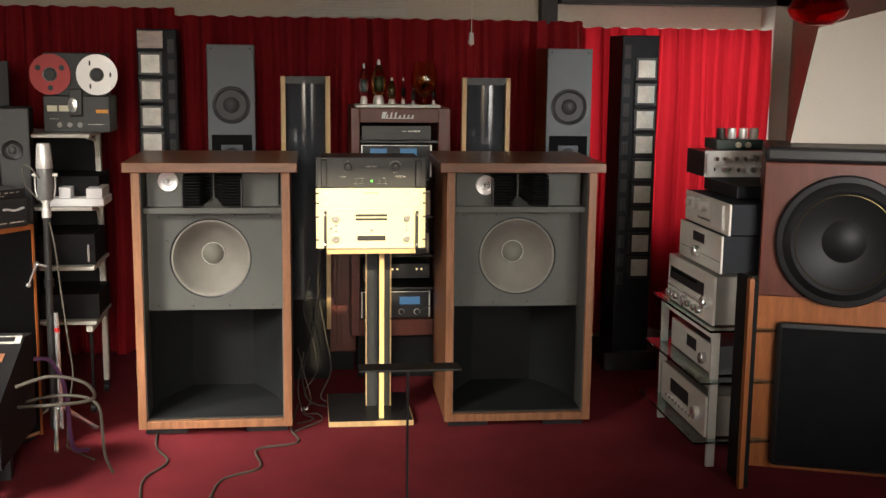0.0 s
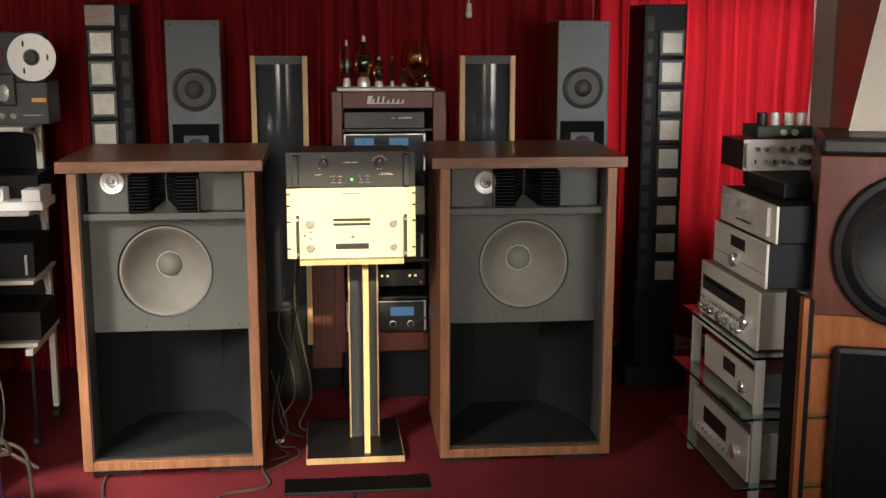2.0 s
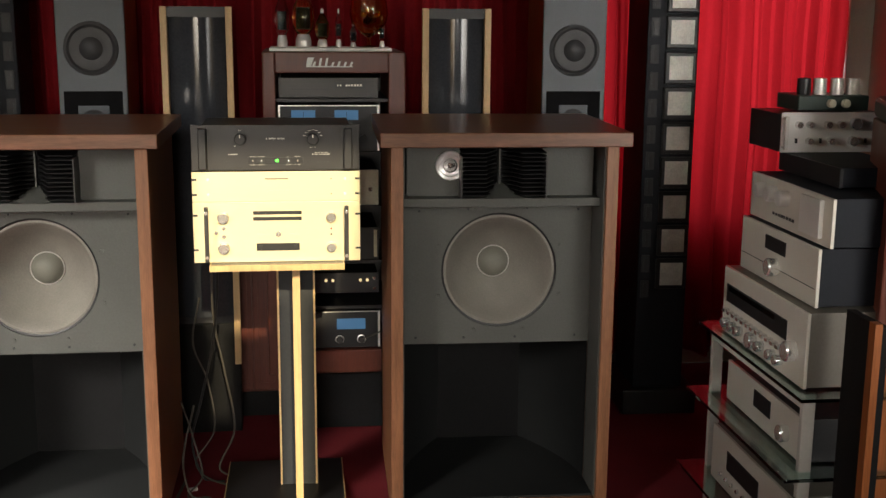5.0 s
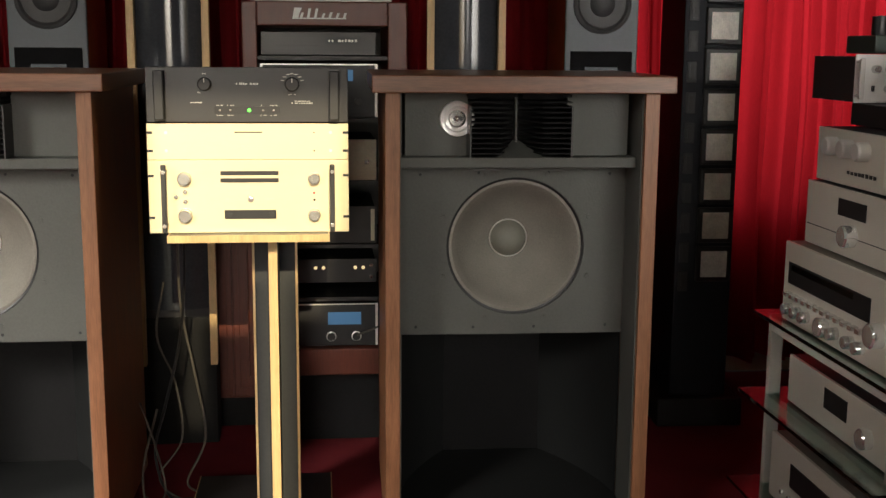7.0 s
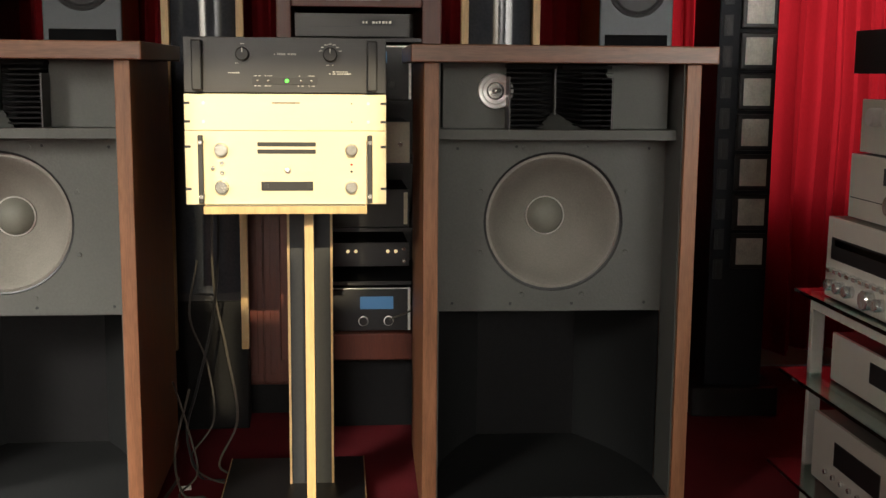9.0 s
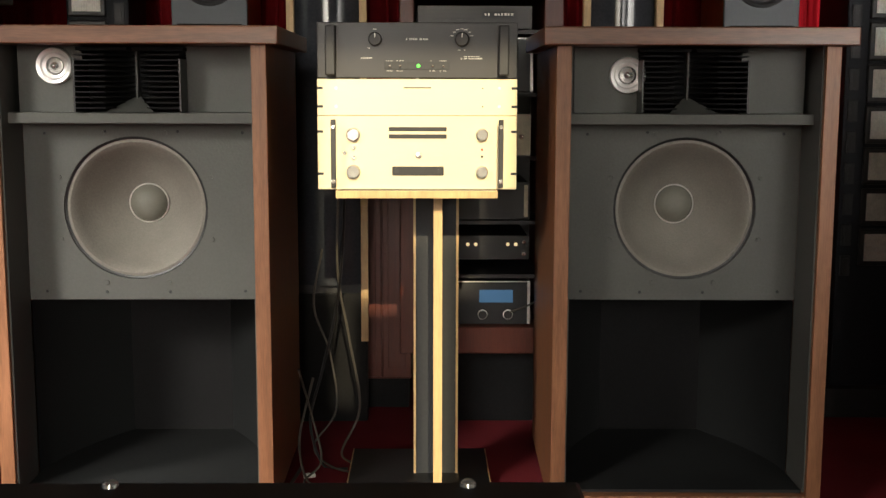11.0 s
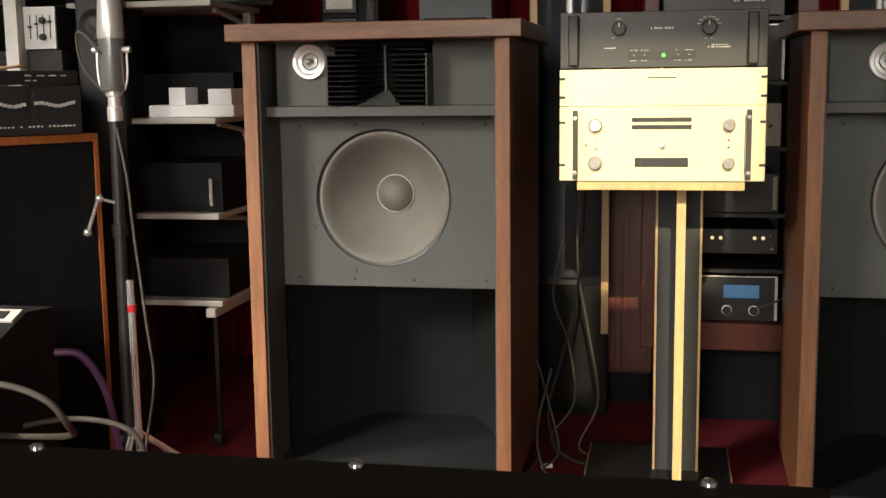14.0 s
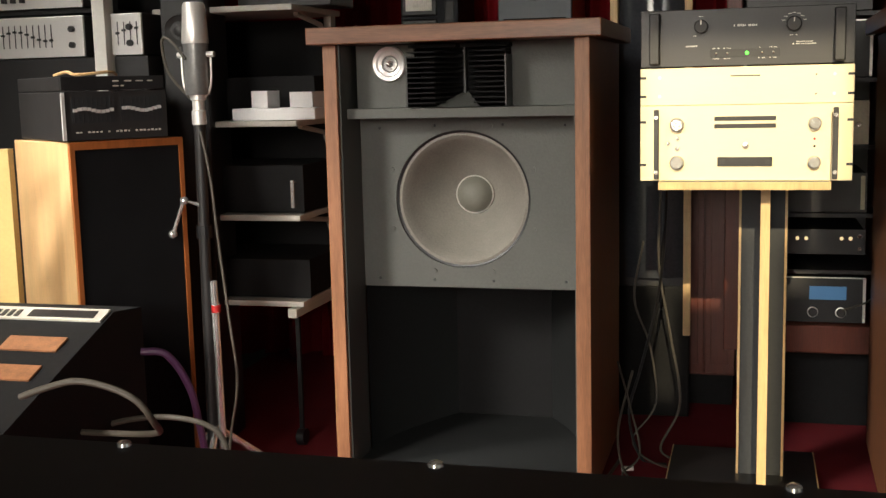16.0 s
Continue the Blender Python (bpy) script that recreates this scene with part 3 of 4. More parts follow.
def slate_tower(m, label):
    t = thing("tower_speaker", m, label, "loudspeaker", "pair of slate-fronted loudspeakers")
    W, H = 0.117, 1.712
    part("cabinet", rounded(-W, W, 0.022, 0.40, 0.03, H, 0.004), "cherry", t, "cherry-veneered cabinet")
    part("front_panel", rounded(-W, W, 0, 0.022, 0.03, H, 0.004), "slate", t, "slate grey front panel")
    part("plinth", block(-W - 0.02, W + 0.02, 0.0, 0.42, 0, 0.03), "black", t)
    for z in (1.413, 0.80, 0.56):
        part("driver", lathe(bmesh.new(), [(0.094, 0.001), (0.092, 0.006), (0.082, 0.009), (0.074, 0.004), (0.068, 0.005), (0.040, 0.002), (0.038, 0.004), (0.0, 0.014)], front(0, 0, z), 40), "darkcone", t, "black bass driver", smooth=True)
    part("driver_plate", rounded(-0.100, 0.100, -0.006, 0.001, 1.02, 1.265, 0.002), "cloth", t)
    part("tweeter_plate", rounded(-0.053, 0.053, -0.010, -0.005, 1.10, 1.215, 0.002), "slate", t, "small grey tweeter plate")
    part("tweeter", lathe(bmesh.new(), [(0.044, 0.001), (0.040, 0.003), (0.030, 0.001), (0.018, 0.002), (0.0, 0.012)], front(0, -0.010, 1.158), 32), "darkcone", t, smooth=True)
    for x in (-0.095, 0.095):
        part("screw", lathe(bmesh.new(), knob(0.005, 0.002), front(x, 0, H - 0.02), 10), "black", t)
    return t


slate_tower(pose(-0.652, 0.85, 0, 0, 0, 2), "tall slate grey loudspeaker with cherry sides near the curtain")
slate_tower(pose(1.072, 0.85, 0, 0, 0, -3), "tall slate grey loudspeaker with cherry sides beside the black tower")

# ---- electrostatic panels ----


def panel_speaker(m, label):
    t = thing("panel_speaker", m, label, "loudspeaker", "pair of electrostatic loudspeakers")
    W, H = 0.122, 1.56
    for s in (-1, 1):
        part("side_rail", rounded(s * (W - 0.011) - 0.0115, s * (W - 0.011) + 0.0115, 0, 0.045, 0.27, H, 0.002), "oak", t, "light oak rail")
    bm = bmesh.new()
    n = 14
    cols = []
    for k in range(n + 1):
        x = -W + 0.023 + (2 * W - 0.046) * k / n
        y = 0.036 - 0.030 * (1 - (2 * k / n - 1) ** 2)
        cols.append([bm.verts.new((x, y, z)) for z in (0.45, H - 0.035)])
    for a, b in zip(cols, cols[1:]):
        bm.faces.new((a[0], b[0], b[1], a[1]))
    part("curved_panel", bm, "mesh", t, "curved smoky translucent panel", smooth=True)
    part("back_frame", block(-W + 0.02, W - 0.02, 0.040, 0.046, 0.42, H), "black", t)
    part("top_cap", block(-W + 0.022, W - 0.022, 0.004, 0.040, H - 0.036, H - 0.001), "black", t)
    for k in range(1, 6):
        part("spacer", block(-W + 0.024, W - 0.024, 0.037, 0.0395, 0.45 + 0.18 * k, 0.456 + 0.18 * k), "darkgray", t)
    part("bass_box", rounded(-W + 0.004, W - 0.004, 0.03, 0.33, 0.0, 0.42, 0.004), "pitch", t)
    return t


panel_speaker(pose(-0.283, 0.78, 0, 0, 0, 2), "curved smoky panel loudspeaker with light oak rails")
panel_speaker(pose(0.627, 0.78, 0, 0, 0, -3), "curved smoky panel loudspeaker with oak rails beside the rack")

# ---- mahogany equipment cabinet ----
rk = thing("equipment_cabinet", pose(0.19, 0.74, 0), "mahogany cabinet with rounded front holding stacked amplifiers", "cabinet")
sh = bmesh.new()
for a in ((-0.25, -0.205, 0, 0.45, 0.24, 1.408), (0.19, 0.25, 0, 0.45, 0.24, 1.408), (-0.205, 0.19, 0, 0.45, 1.335, 1.408), (-0.205, 0.19, 0, 0.45, 0.24, 0.325)):
    bx(sh, *a)
part("carcass", sh, "mahogany", rk, "dark red mahogany carcass", bevel=0.004)
part("back_panel", block(-0.205, 0.19, 0.43, 0.448, 0.325, 1.335), "black", rk)
# added dark block; passes for the dim carpet below the cabinet
part("plinth", block(-0.21, 0.21, 0.08, 0.44, 0, 0.24), "pitch", rk, "added black block standing in for dark carpet")
for z in (1.245, 1.055, 0.86, 0.66, 0.49):
    part("shelf", block(-0.205, 0.19, 0.02, 0.43, z - 0.012, z), "black", rk)
# plain slanted strokes where the maker's mark stands
mark = bmesh.new()
for k, h in enumerate((0.032, 0.018, 0.030, 0.030, 0.016, 0.019, 0.017, 0.017)):
    x = -0.098 + 0.0215 * k
    r = bx(mark, x, x + (0.017 if k == 0 else 0.008), -0.002, 0.001, 1.357, 1.357 + h)
    bmesh.ops.translate(mark, vec=(0.006, 0, 0), verts=[v for v in mark.verts if v.co.z > 1.36 and v.co.x > x - 0.001])
bx(mark, -0.098, 0.064, -0.002, 0.001, 1.3555, 1.3595)
part("emblem", mark, "white", rk, "white slanted emblem")


def unit(name, x0, x1, y, z0, z1, label, category, depth=0.32, face="satin", body="pitch"):
    t = thing(name, pose((x0 + x1) / 2, y, z0), label, category)
    w, h = (x1 - x0) / 2, z1 - z0
    part("body", block(-w + 0.006, w - 0.006, 0.008, depth, 0.004, h), body, t)
    part("faceplate", rounded(-w, w, 0, 0.008, 0.002, h, 0.0015), face, t)
    return t, w, h


u, w, h = unit("tuner", -0.005, 0.345, 0.765, 1.246, 1.318, "black tuner with small display in the cabinet", "tuner")
part("display", block(0.02, 0.13, -0.001, 0.002, 0.034, 0.056), "darkgray", u)
part("lettering", bars(bmesh.new(), 0.03, 0.12, -0.001, 0.042, 0.008, 9, 4), "silver", u)
part("slot", block(-0.13, 0.0, -0.001, 0.002, 0.03, 0.033), "black", u)
u, w, h = unit("power_amplifier", -0.005, 0.345, 0.765, 1.056, 1.222, "black glass amplifier with two blue meters", "amplifier", face="black")
for x in (-0.090, 0.062):
    part("meter", block(x - 0.042, x + 0.042, -0.0015, 0.002, h - 0.052, h - 0.018), "blue", u, "glowing blue meter")
    part("needle", block(x, x + 0.0015, -0.0025, -0.0012, h - 0.048, h - 0.024), "black", u)
for x in (-w - 0.004, w - 0.004):
    part("end_cap", block(x, x + 0.008, -0.006, 0.004, 0.004, h), "alu", u, "bright end strip")
part("trim", block(-w, w, -0.003, 0.002, h - 0.004, h), "alu", u)
for x in (-0.12, -0.07, 0.07, 0.12):
    part("knob", lathe(bmesh.new(), knob(0.012, 0.015), front(x, 0, 0.05), 18), "satin", u)
u, w, h = unit("cassette_deck", 0.02, 0.345, 0.765, 0.861, 0.99, "beige-fronted cassette deck in the cabinet", "tape deck", face="cream")
part("window", block(-0.1, 0.05, -0.001, 0.002, 0.03, 0.10), "black", u)
part("knob", lathe(bmesh.new(), knob(0.008, 0.012), front(w - 0.03, 0, 0.06), 14), "chrome", u)
u, w, h = unit("disc_player", 0.02, 0.345, 0.765, 0.661, 0.78, "black disc player on a cabinet shelf", "disc player")
part("strip", block(w - 0.018, w - 0.006, -0.002, 0.002, 0.01, 0.11), "cream", u, "pale end strip")
u, w, h = unit("preamplifier", 0.0, 0.345, 0.765, 0.535, 0.612, "black preamplifier with small lit lamps", "preamplifier")
for x in (-0.02, 0.005, 0.105, 0.13):
    part("lamp", lathe(bmesh.new(), knob(0.0055, 0.004), front(x, 0, 0.05), 12), "amberled", u, "small lit lamp")
for z in (0.02, 0.058):
    part("knob", lathe(bmesh.new(), knob(0.006, 0.01), front(0.155, 0, z), 12), "chrome", u)
u, w, h = unit("power_amplifier", -0.005, 0.345, 0.765, 0.328, 0.468, "black glass amplifier with blue display and chrome knobs", "amplifier", face="black")
part("display", block(0.02, 0.125, -0.0015, 0.002, 0.072, 0.112), "blue", u, "glowing blue display")
for x in (0.03, 0.11):
    part("knob", lathe(bmesh.new(), knob(0.013, 0.015), front(x, 0, 0.034), 20), "satin", u)
    part("knob_ring", lathe(bmesh.new(), [(0.016, 0.003), (0.013, 0.004), (0.013, 0.0)], front(x, 0, 0.034), 20), "alu", u)
for x in (-w - 0.004, w - 0.004):
    part("end_cap", block(x, x + 0.008, -0.006, 0.004, 0.004, h), "alu", u, "bright end strip")
part("trim", block(-w, w, -0.003, 0.002, h - 0.003, h), "alu", u)

# dark wooden cabinet in the shade beside it
wc = thing("wooden_cabinet", pose(-0.125, 0.96, 0), "dark brown wooden cabinet in shadow beside the amplifiers", "cabinet")
part("plinth", block(-0.09, 0.09, 0.02, 0.28, 0, 0.10), "pitch", wc)
part("body", rounded(-0.10, 0.10, 0.012, 0.30, 0.10, 0.86, 0.004), "mahogany", wc)
for x in (-0.098, 0.002):
    dr = part("door", rounded(x, x + 0.096, 0, 0.012, 0.11, 0.85, 0.003), "mahogany", wc)
    part("door_panel", rounded(x + 0.018, x + 0.078, -0.003, 0.001, 0.14, 0.82, 0.002), "mahogany", dr)

# valves and glass on the cabinet
tagged(part("display_board", rounded(-0.035, 0.395, 0.78, 0.95, 1.4085, 1.4215, 0.003), "white"), "white board on the cabinet top", "board")


def valve(x, y, r, h, label, fill="clear"):
    t = thing("vacuum_tube", pose(x, y, 1.422), label, "vacuum tube", "row of vacuum tubes")
    part("base", lathe(bmesh.new(), [(0, 0), (r * 0.7, 0), (r * 0.7, h * 0.10), (r * 0.5, h * 0.2), (0, h * 0.2)], seg=20), "alu", t, "pale socket")
    part("envelope", lathe(bmesh.new(), [(r * 0.5, h * 0.2), (r * 0.9, h * 0.3), (r, h * 0.45), (r * 0.9, h * 0.62), (r * 0.5, h * 0.78), (r * 0.3, h * 0.86), (r * 0.12, h * 0.9), (0, h * 0.93)], seg=20), fill, t, smooth=True)
    part("anode", lathe(bmesh.new(), [(0, h * 0.3), (r * 0.45, h * 0.3), (r * 0.45, h * 0.6), (0, h * 0.6)], seg=12), "darkgray", t)
    part("tip", lathe(bmesh.new(), [(r * 0.22, h * 0.88), (r * 0.22, h * 0.96), (r * 0.12, h), (0, h)], seg=12), "alu", t)
    return t


valve(0.010, 0.85, 0.026, 0.205, "tall clear valve with white socket")
valve(0.085, 0.85, 0.040, 0.225, "large amber valve with bulbous glass", "amber")
valve(0.152, 0.85, 0.026, 0.135, "small dark valve on the board", "amber")
valve(0.210, 0.85, 0.014, 0.135, "slim clear valve on the board")
valve(0.262, 0.85, 0.014, 0.085, "short valve beside the glass")
valve(0.365, 0.85, 0.013, 0.11, "slim valve at the board's end")
sn = thing("brandy_glass", pose(0.318, 0.85, 1.422), "large amber brandy glass holding small bulbs", "glass")
part("bowl", lathe(bmesh.new(), [(0, 0.0), (0.040, 0.001), (0.008, 0.008), (0.007, 0.035), (0.03, 0.05), (0.062, 0.085), (0.070, 0.12), (0.062, 0.17), (0.050, 0.215), (0.048, 0.215), (0.059, 0.17), (0.067, 0.12), (0.059, 0.087), (0.028, 0.053), (0, 0.05)], seg=36), "amber", sn, smooth=True)
bulbs = bmesh.new()
rb = random.Random(4)
for k in range(12):
    a = rb.uniform(0, 6.28)
    rr = rb.uniform(0, 0.036)
    bmesh.ops.create_icosphere(bulbs, subdivisions=2, radius=0.013, matrix=pose(rr * math.cos(a), rr * math.sin(a), 0.085 + 0.04 * rb.random()))
part("bulb", bulbs, "amber", sn)

lamp = thing("pendant_bulb", pose(0.506, 0.5, 1.72), "small bare bulb hanging on a thin flex", "lamp")
part("flex", tube(bmesh.new(), [(0, 0, 0.06), (0, 0, 3.07)], 0.0025), "cream", lamp)
part("holder", lathe(bmesh.new(), [(0, 0.06), (0.010, 0.058), (0.012, 0.03), (0, 0.03)], seg=16), "white", lamp)
part("bulb", lathe(bmesh.new(), [(0.010, 0.03), (0.014, 0.018), (0.013, 0.004), (0, -0.004)], seg=16), "white", lamp, smooth=True)

# ---- equipment cart with tape deck ----
cart = thing("equipment_cart", pose(-1.478, 0.30, 0), "pale grey four-shelf equipment cart on castors", "cart")
for z in (1.285, 0.955, 0.680, 0.425):
    part("shelf", rounded(-0.21, 0.23, 0, 0.40, z, z + 0.017, 0.003), "shelf", cart)
for x in (-0.185, 0.20):
    part("upright", block(x - 0.012, x + 0.012, 0.36, 0.40, 0.06, 1.285), "shelf", cart)
    for z in (1.285, 0.955, 0.680):
        bm = bmesh.new()
        tube(bm, [(x, 0.10, z - 0.004), (x, 0.30, z - 0.03), (x, 0.37, z - 0.12)], 0.008, 6)
        part("bracket", bm, "shelf", cart)
    part("foot_bar", rounded(x - 0.015, x + 0.015, -0.02, 0.40, 0.395, 0.423, 0.004), "shelf", cart)
    for y in (0.02, 0.37):
        part("leg", block(x - 0.006, x + 0.006, y - 0.006, y + 0.006, 0.05, 0.397), "pitch", cart)
        part("castor", lathe(bmesh.new(), [(0, -0.012), (0.025, -0.012), (0.025, 0.012), (0, 0.012)], pose(x, y, 0.025, 0, 90), 18), "rubber", cart)

dk = thing("tape_deck", pose(-1.322, 0.42, 1.3025), "black reel-to-reel tape deck with red and silver reels", "tape deck")
part("body", rounded(-0.148, 0.148, 0, 0.20, 0, 0.165, 0.004), "satin", dk)
part("headblock", rounded(-0.03, 0.03, -0.02, 0.0, 0.075, 0.20, 0.006), "satin", dk)
part("head_cover", lathe(bmesh.new(), [(0, 0.03), (0.02, 0.028), (0.024, 0)], front(-0.012, -0.005, 0.125) @ Matrix.Diagonal((1, 1.7, 1, 1)), 24), "chrome", dk)
part("transport", rounded(-0.14, 0.14, 0.005, 0.10, 0.165, 0.36, 0.004), "black", dk)


def reel(x, mat, label):
    r = part("reel", lathe(bmesh.new(), [(0.030, 0.0), (0.092, 0.0), (0.092, 0.004), (0.030, 0.004)], front(x, -0.012, 0.262), 48), mat, dk, label)
    part("hub", lathe(bmesh.new(), [(0, 0.016), (0.020, 0.016), (0.026, 0.010), (0.030, 0.0)], front(x, -0.010, 0.262), 24), "black", r)
    part("hub_ring", lathe(bmesh.new(), [(0.026, 0.004), (0.032, 0.008), (0.033, 0.002)], front(x, -0.012, 0.262), 24), "chrome", r)
    for k in range(3):
        a = radians(90 + 120 * k + (30 if mat == "reel" else 180))
        part("window", lathe(bmesh.new(), [(0, 0.0048), (0.013, 0.0046)], front(x + 0.06 * math.cos(a), -0.012, 0.262 + 0.06 * math.sin(a)) @ Matrix.Diagonal(((0.35, 1, 1, 1) if mat == "reel" else (1, 1, 1, 1))), 10), "black", r)
    part("tape", lathe(bmesh.new(), [(0.030, 0), (0.078, 0), (0.078, 0.010), (0.03, 0.010)], front(x, -0.0005, 0.262), 40), "black", r)


reel(-0.108, "red", "red metal reel")
reel(0.098, "reel", "silver metal reel")
for x in (-0.108, -0.056):
    part("meter", block(x - 0.022, x + 0.022, -0.002, 0.001, 0.095, 0.122), "cream", dk, "cream level meter")
part("counter", block(0.085, 0.14, -0.002, 0.001, 0.088, 0.104), material("amber_label", (0.75, 0.30, 0.03), 0.5), dk, "orange label")
for x in (-0.075, -0.03, 0.015):
    part("knob", lathe(bmesh.new(), knob(0.013, 0.02), front(x, 0, 0.035), 18), "chrome", dk)
part("lettering", bars(bars(bmesh.new(), -0.13, -0.08, -0.001, 0.06, 0.003, 10, 2), 0.05, 0.13, -0.001, 0.035, 0.003, 14, 3), "silver", dk)

u, w, h = unit("turntable", -1.63, -1.235, 0.42, 0.973, 1.10, "low black component on the cart", "component", face="pitch")
fm = thing("foam_block", pose(-1.298, 0.32, 0.973), "white packing foam block on the cart shelf", "packing foam")
part("block", rounded(-0.16, 0.10, 0.0, 0.22, 0.0, 0.035, 0.004), "foam", fm)
part("rib", bx(bx(bmesh.new(), -0.10, -0.05, 0.01, 0.18, 0.036, 0.085), 0.02, 0.09, 0.01, 0.2, 0.036, 0.08), "foam", fm)
u, w, h = unit("power_amplifier", -1.63, -1.25, 0.34, 0.698, 0.84, "black amplifier with chrome handle on the cart", "amplifier", face="pitch")
part("handle", rounded(w - 0.03, w - 0.02, -0.03, -0.02, 0.02, 0.10, 0.002), "chrome", u, "chrome handle")
for z in (0.025, 0.09):
    part("handle_post", block(w - 0.028, w - 0.022, -0.022, 0, z, z + 0.006), "chrome", u)
u, w, h = unit("audio_component", -1.64, -1.24, 0.34, 0.443, 0.56, "dark low component on the cart's bottom shelf", "component", face="pitch")
# added sheet puts the shade between the shelves in front of the curtain
part("back_panel", block(-0.20, 0.21, 0.402, 0.412, 0.43, 1.28), "pitch", cart, "added black sheet for the dark behind the shelves")

# ---- wooden cabinet with stacked decks ----
cb = thing("speaker_cabinet", pose(-1.605, -0.30, 0, 0, 0, 57), "birch-sided loudspeaker cabinet with black cloth front", "loudspeaker")
part("box", rounded(0.0, 0.31, 0.006, 0.34, 0.02, 0.945, 0.003), "birch", cb, "pale birch box")
part("grille", block(0.012, 0.298, -0.004, 0.006, 0.04, 0.925), "cloth", cb, "black cloth grille")
part("trim", bx(bx(bx(bmesh.new(), 0.0, 0.012, -0.008, 0.004, 0.02, 0.945), 0.298, 0.31, -0.008, 0.004, 0.02, 0.945), 0.012, 0.298, -0.008, 0.004, 0.925, 0.945), "cherry", cb)
part("plinth", block(0.02, 0.29, 0.02, 0.32, 0, 0.02), "black", cb)


def stacked(name, z, h, label, face, x1=0.27, m=None, x0=0.0, depth=0.34):
    t = thing(name, m or pose(-1.607, -0.312, z, 0, 0, 52), label, "tape deck")
    part("body", rounded(x0, x1, 0.01, depth, 0.002, h, 0.002), "satin", t)
    part("faceplate", rounded(x0, x1, 0, 0.01, 0.002, h, 0.0015), face, t)
    return t


gf = thing("frame", pose(-1.86, -0.42, 0.0, 0, 0, 12), "ochre painted wooden frame with square openings", "frame")
bm = bmesh.new()
for a in ((-0.30, -0.23, 0.3, 0.935), (0.08, 0.15, 0.3, 0.935), (-0.23, 0.08, 0.88, 0.935), (-0.23, 0.08, 0.66, 0.72), (-0.23, 0.08, 0.3, 0.52), (-0.10, -0.05, 0.52, 0.88)):
    bx(bm, a[0], a[1], 0, 0.03, a[2], a[3])
part("lattice", bm, material("ochre_paint", (0.62, 0.45, 0.16), 0.5, vary=0.1), gf)
part("leg", bx(bx(bmesh.new(), -0.30, -0.25, 0, 0.03, 0, 0.3), 0.10, 0.15, 0, 0.03, 0, 0.3), "black", gf)

d1 = stacked("cassette_deck", 0.9460, 0.122, "black deck with rows of sliders on the cabinet", "satin")
part("edge_strip", block(-0.002, 0.006, -0.003, 0.004, 0.003, 0.12), "reel", d1, "bright edge strip")
for q in range(2):
    part("slider_bank", block(0.022 + q * 0.125, 0.132 + q * 0.125, -0.0015, 0.001, 0.045, 0.108), "darkgray", d1)
    for k in range(9):
        x = 0.028 + q * 0.125 + k * 0.0115
        part("slider_slot", block(x, x + 0.0025, -0.0025, -0.001, 0.048, 0.105), "black", d1)
        part("slider", block(x - 0.003, x + 0.006, -0.010, -0.001, 0.072 + 0.004 * math.sin(k * 0.8 + q), 0.080 + 0.004 * math.sin(k * 0.8 + q)), "reel", d1, "pale slider cap")
part("lettering", bars(bmesh.new(), 0.03, 0.255, -0.001, 0.020, 0.005, 22, 8), "silver", d1)
d2 = stacked("audio_component", 1.0690, 0.036, "flat black component stacked on the deck", "black", x1=0.265)
part("button_row", bars(bars(bmesh.new(), 0.13, 0.17, -0.002, 0.010, 0.004, 2, 6), 0.13, 0.25, -0.002, 0.022, 0.004, 4, 7), "silver", d2)
hp = random.Random(3)
tagged(part("loose_wire", tube(bmesh.new(), spline([(-1.75, -0.12, 1.112), (-1.66, -0.2, 1.118), (-1.60, -0.25, 1.110), (-1.55, -0.18, 1.116), (-1.58, -0.1, 1.110)]), 0.004, 6), "birch"), "tan coiled wire lying on the stacked decks", "wire")
ek = thing("equipment_rack", pose(-2.05, 0.17, 0), "black equipment rack with white uprights against the curtain", "rack")
part("lower_body", block(-0.30, 0.26, 0.0, 0.40, 0, 1.165), "black", ek)
part("upright", block(0.262, 0.30, -0.03, 0.02, 0, 1.62), "white", ek, "white upright")
part("back", block(-0.30, 0.40, 0.38, 0.40, 1.165, 1.62), "black", ek)
part("shelf", block(-0.30, 0.26, 0.02, 0.38, 1.293, 1.305), "black", ek)
for x0, x1, n in ((-0.29, 0.215, 20), (0.305, 0.40, 4)):
    d3 = stacked("graphic_equaliser", 1.1665, 0.118, "silver graphic equaliser with black sliders", "reel", m=pose(-2.05, 0.165, 1.1665), x0=x0, x1=x1, depth=0.2)
    for k in range(n):
        x = x0 + 0.02 + k * 0.020
        part("slider", block(x, x + 0.002, -0.002, 0.001, 0.03, 0.095), "black", d3)
        part("slider_cap", block(x - 0.004, x + 0.006, -0.006, 0.0, 0.060 + 0.014 * math.sin(k * 0.6), 0.066 + 0.014 * math.sin(k * 0.6)), "satin", d3)
    for z in (0.035, 0.08):
        part("knob", lathe(bmesh.new(), knob(0.009, 0.012), front(x1 - 0.035, 0, z), 14), "black", d3)
part("side_board", block(0.305, 0.41, 0.005, 0.36, 0, 1.1655), "black", ek)
d4 = stacked("integrated_amplifier", 1.3055, 0.11, "silver amplifier with black toggles in the rack", "reel", m=pose(-2.05, 0.165, 1.3055), x0=-0.29, x1=0.215, depth=0.2)
for k in range(5):
    part("toggle", block(-0.1 + k * 0.03, -0.088 + k * 0.03, -0.012, 0.0, 0.02, 0.05), "black", d4)
sk = thing("small_speaker", pose(-1.56, 0.24, 0, 0, 0, 8), "slim black loudspeaker with round driver beside the cart", "loudspeaker")
part("box", rounded(-0.065, 0.065, 0, 0.20, 0, 1.42, 0.004), "black", sk)
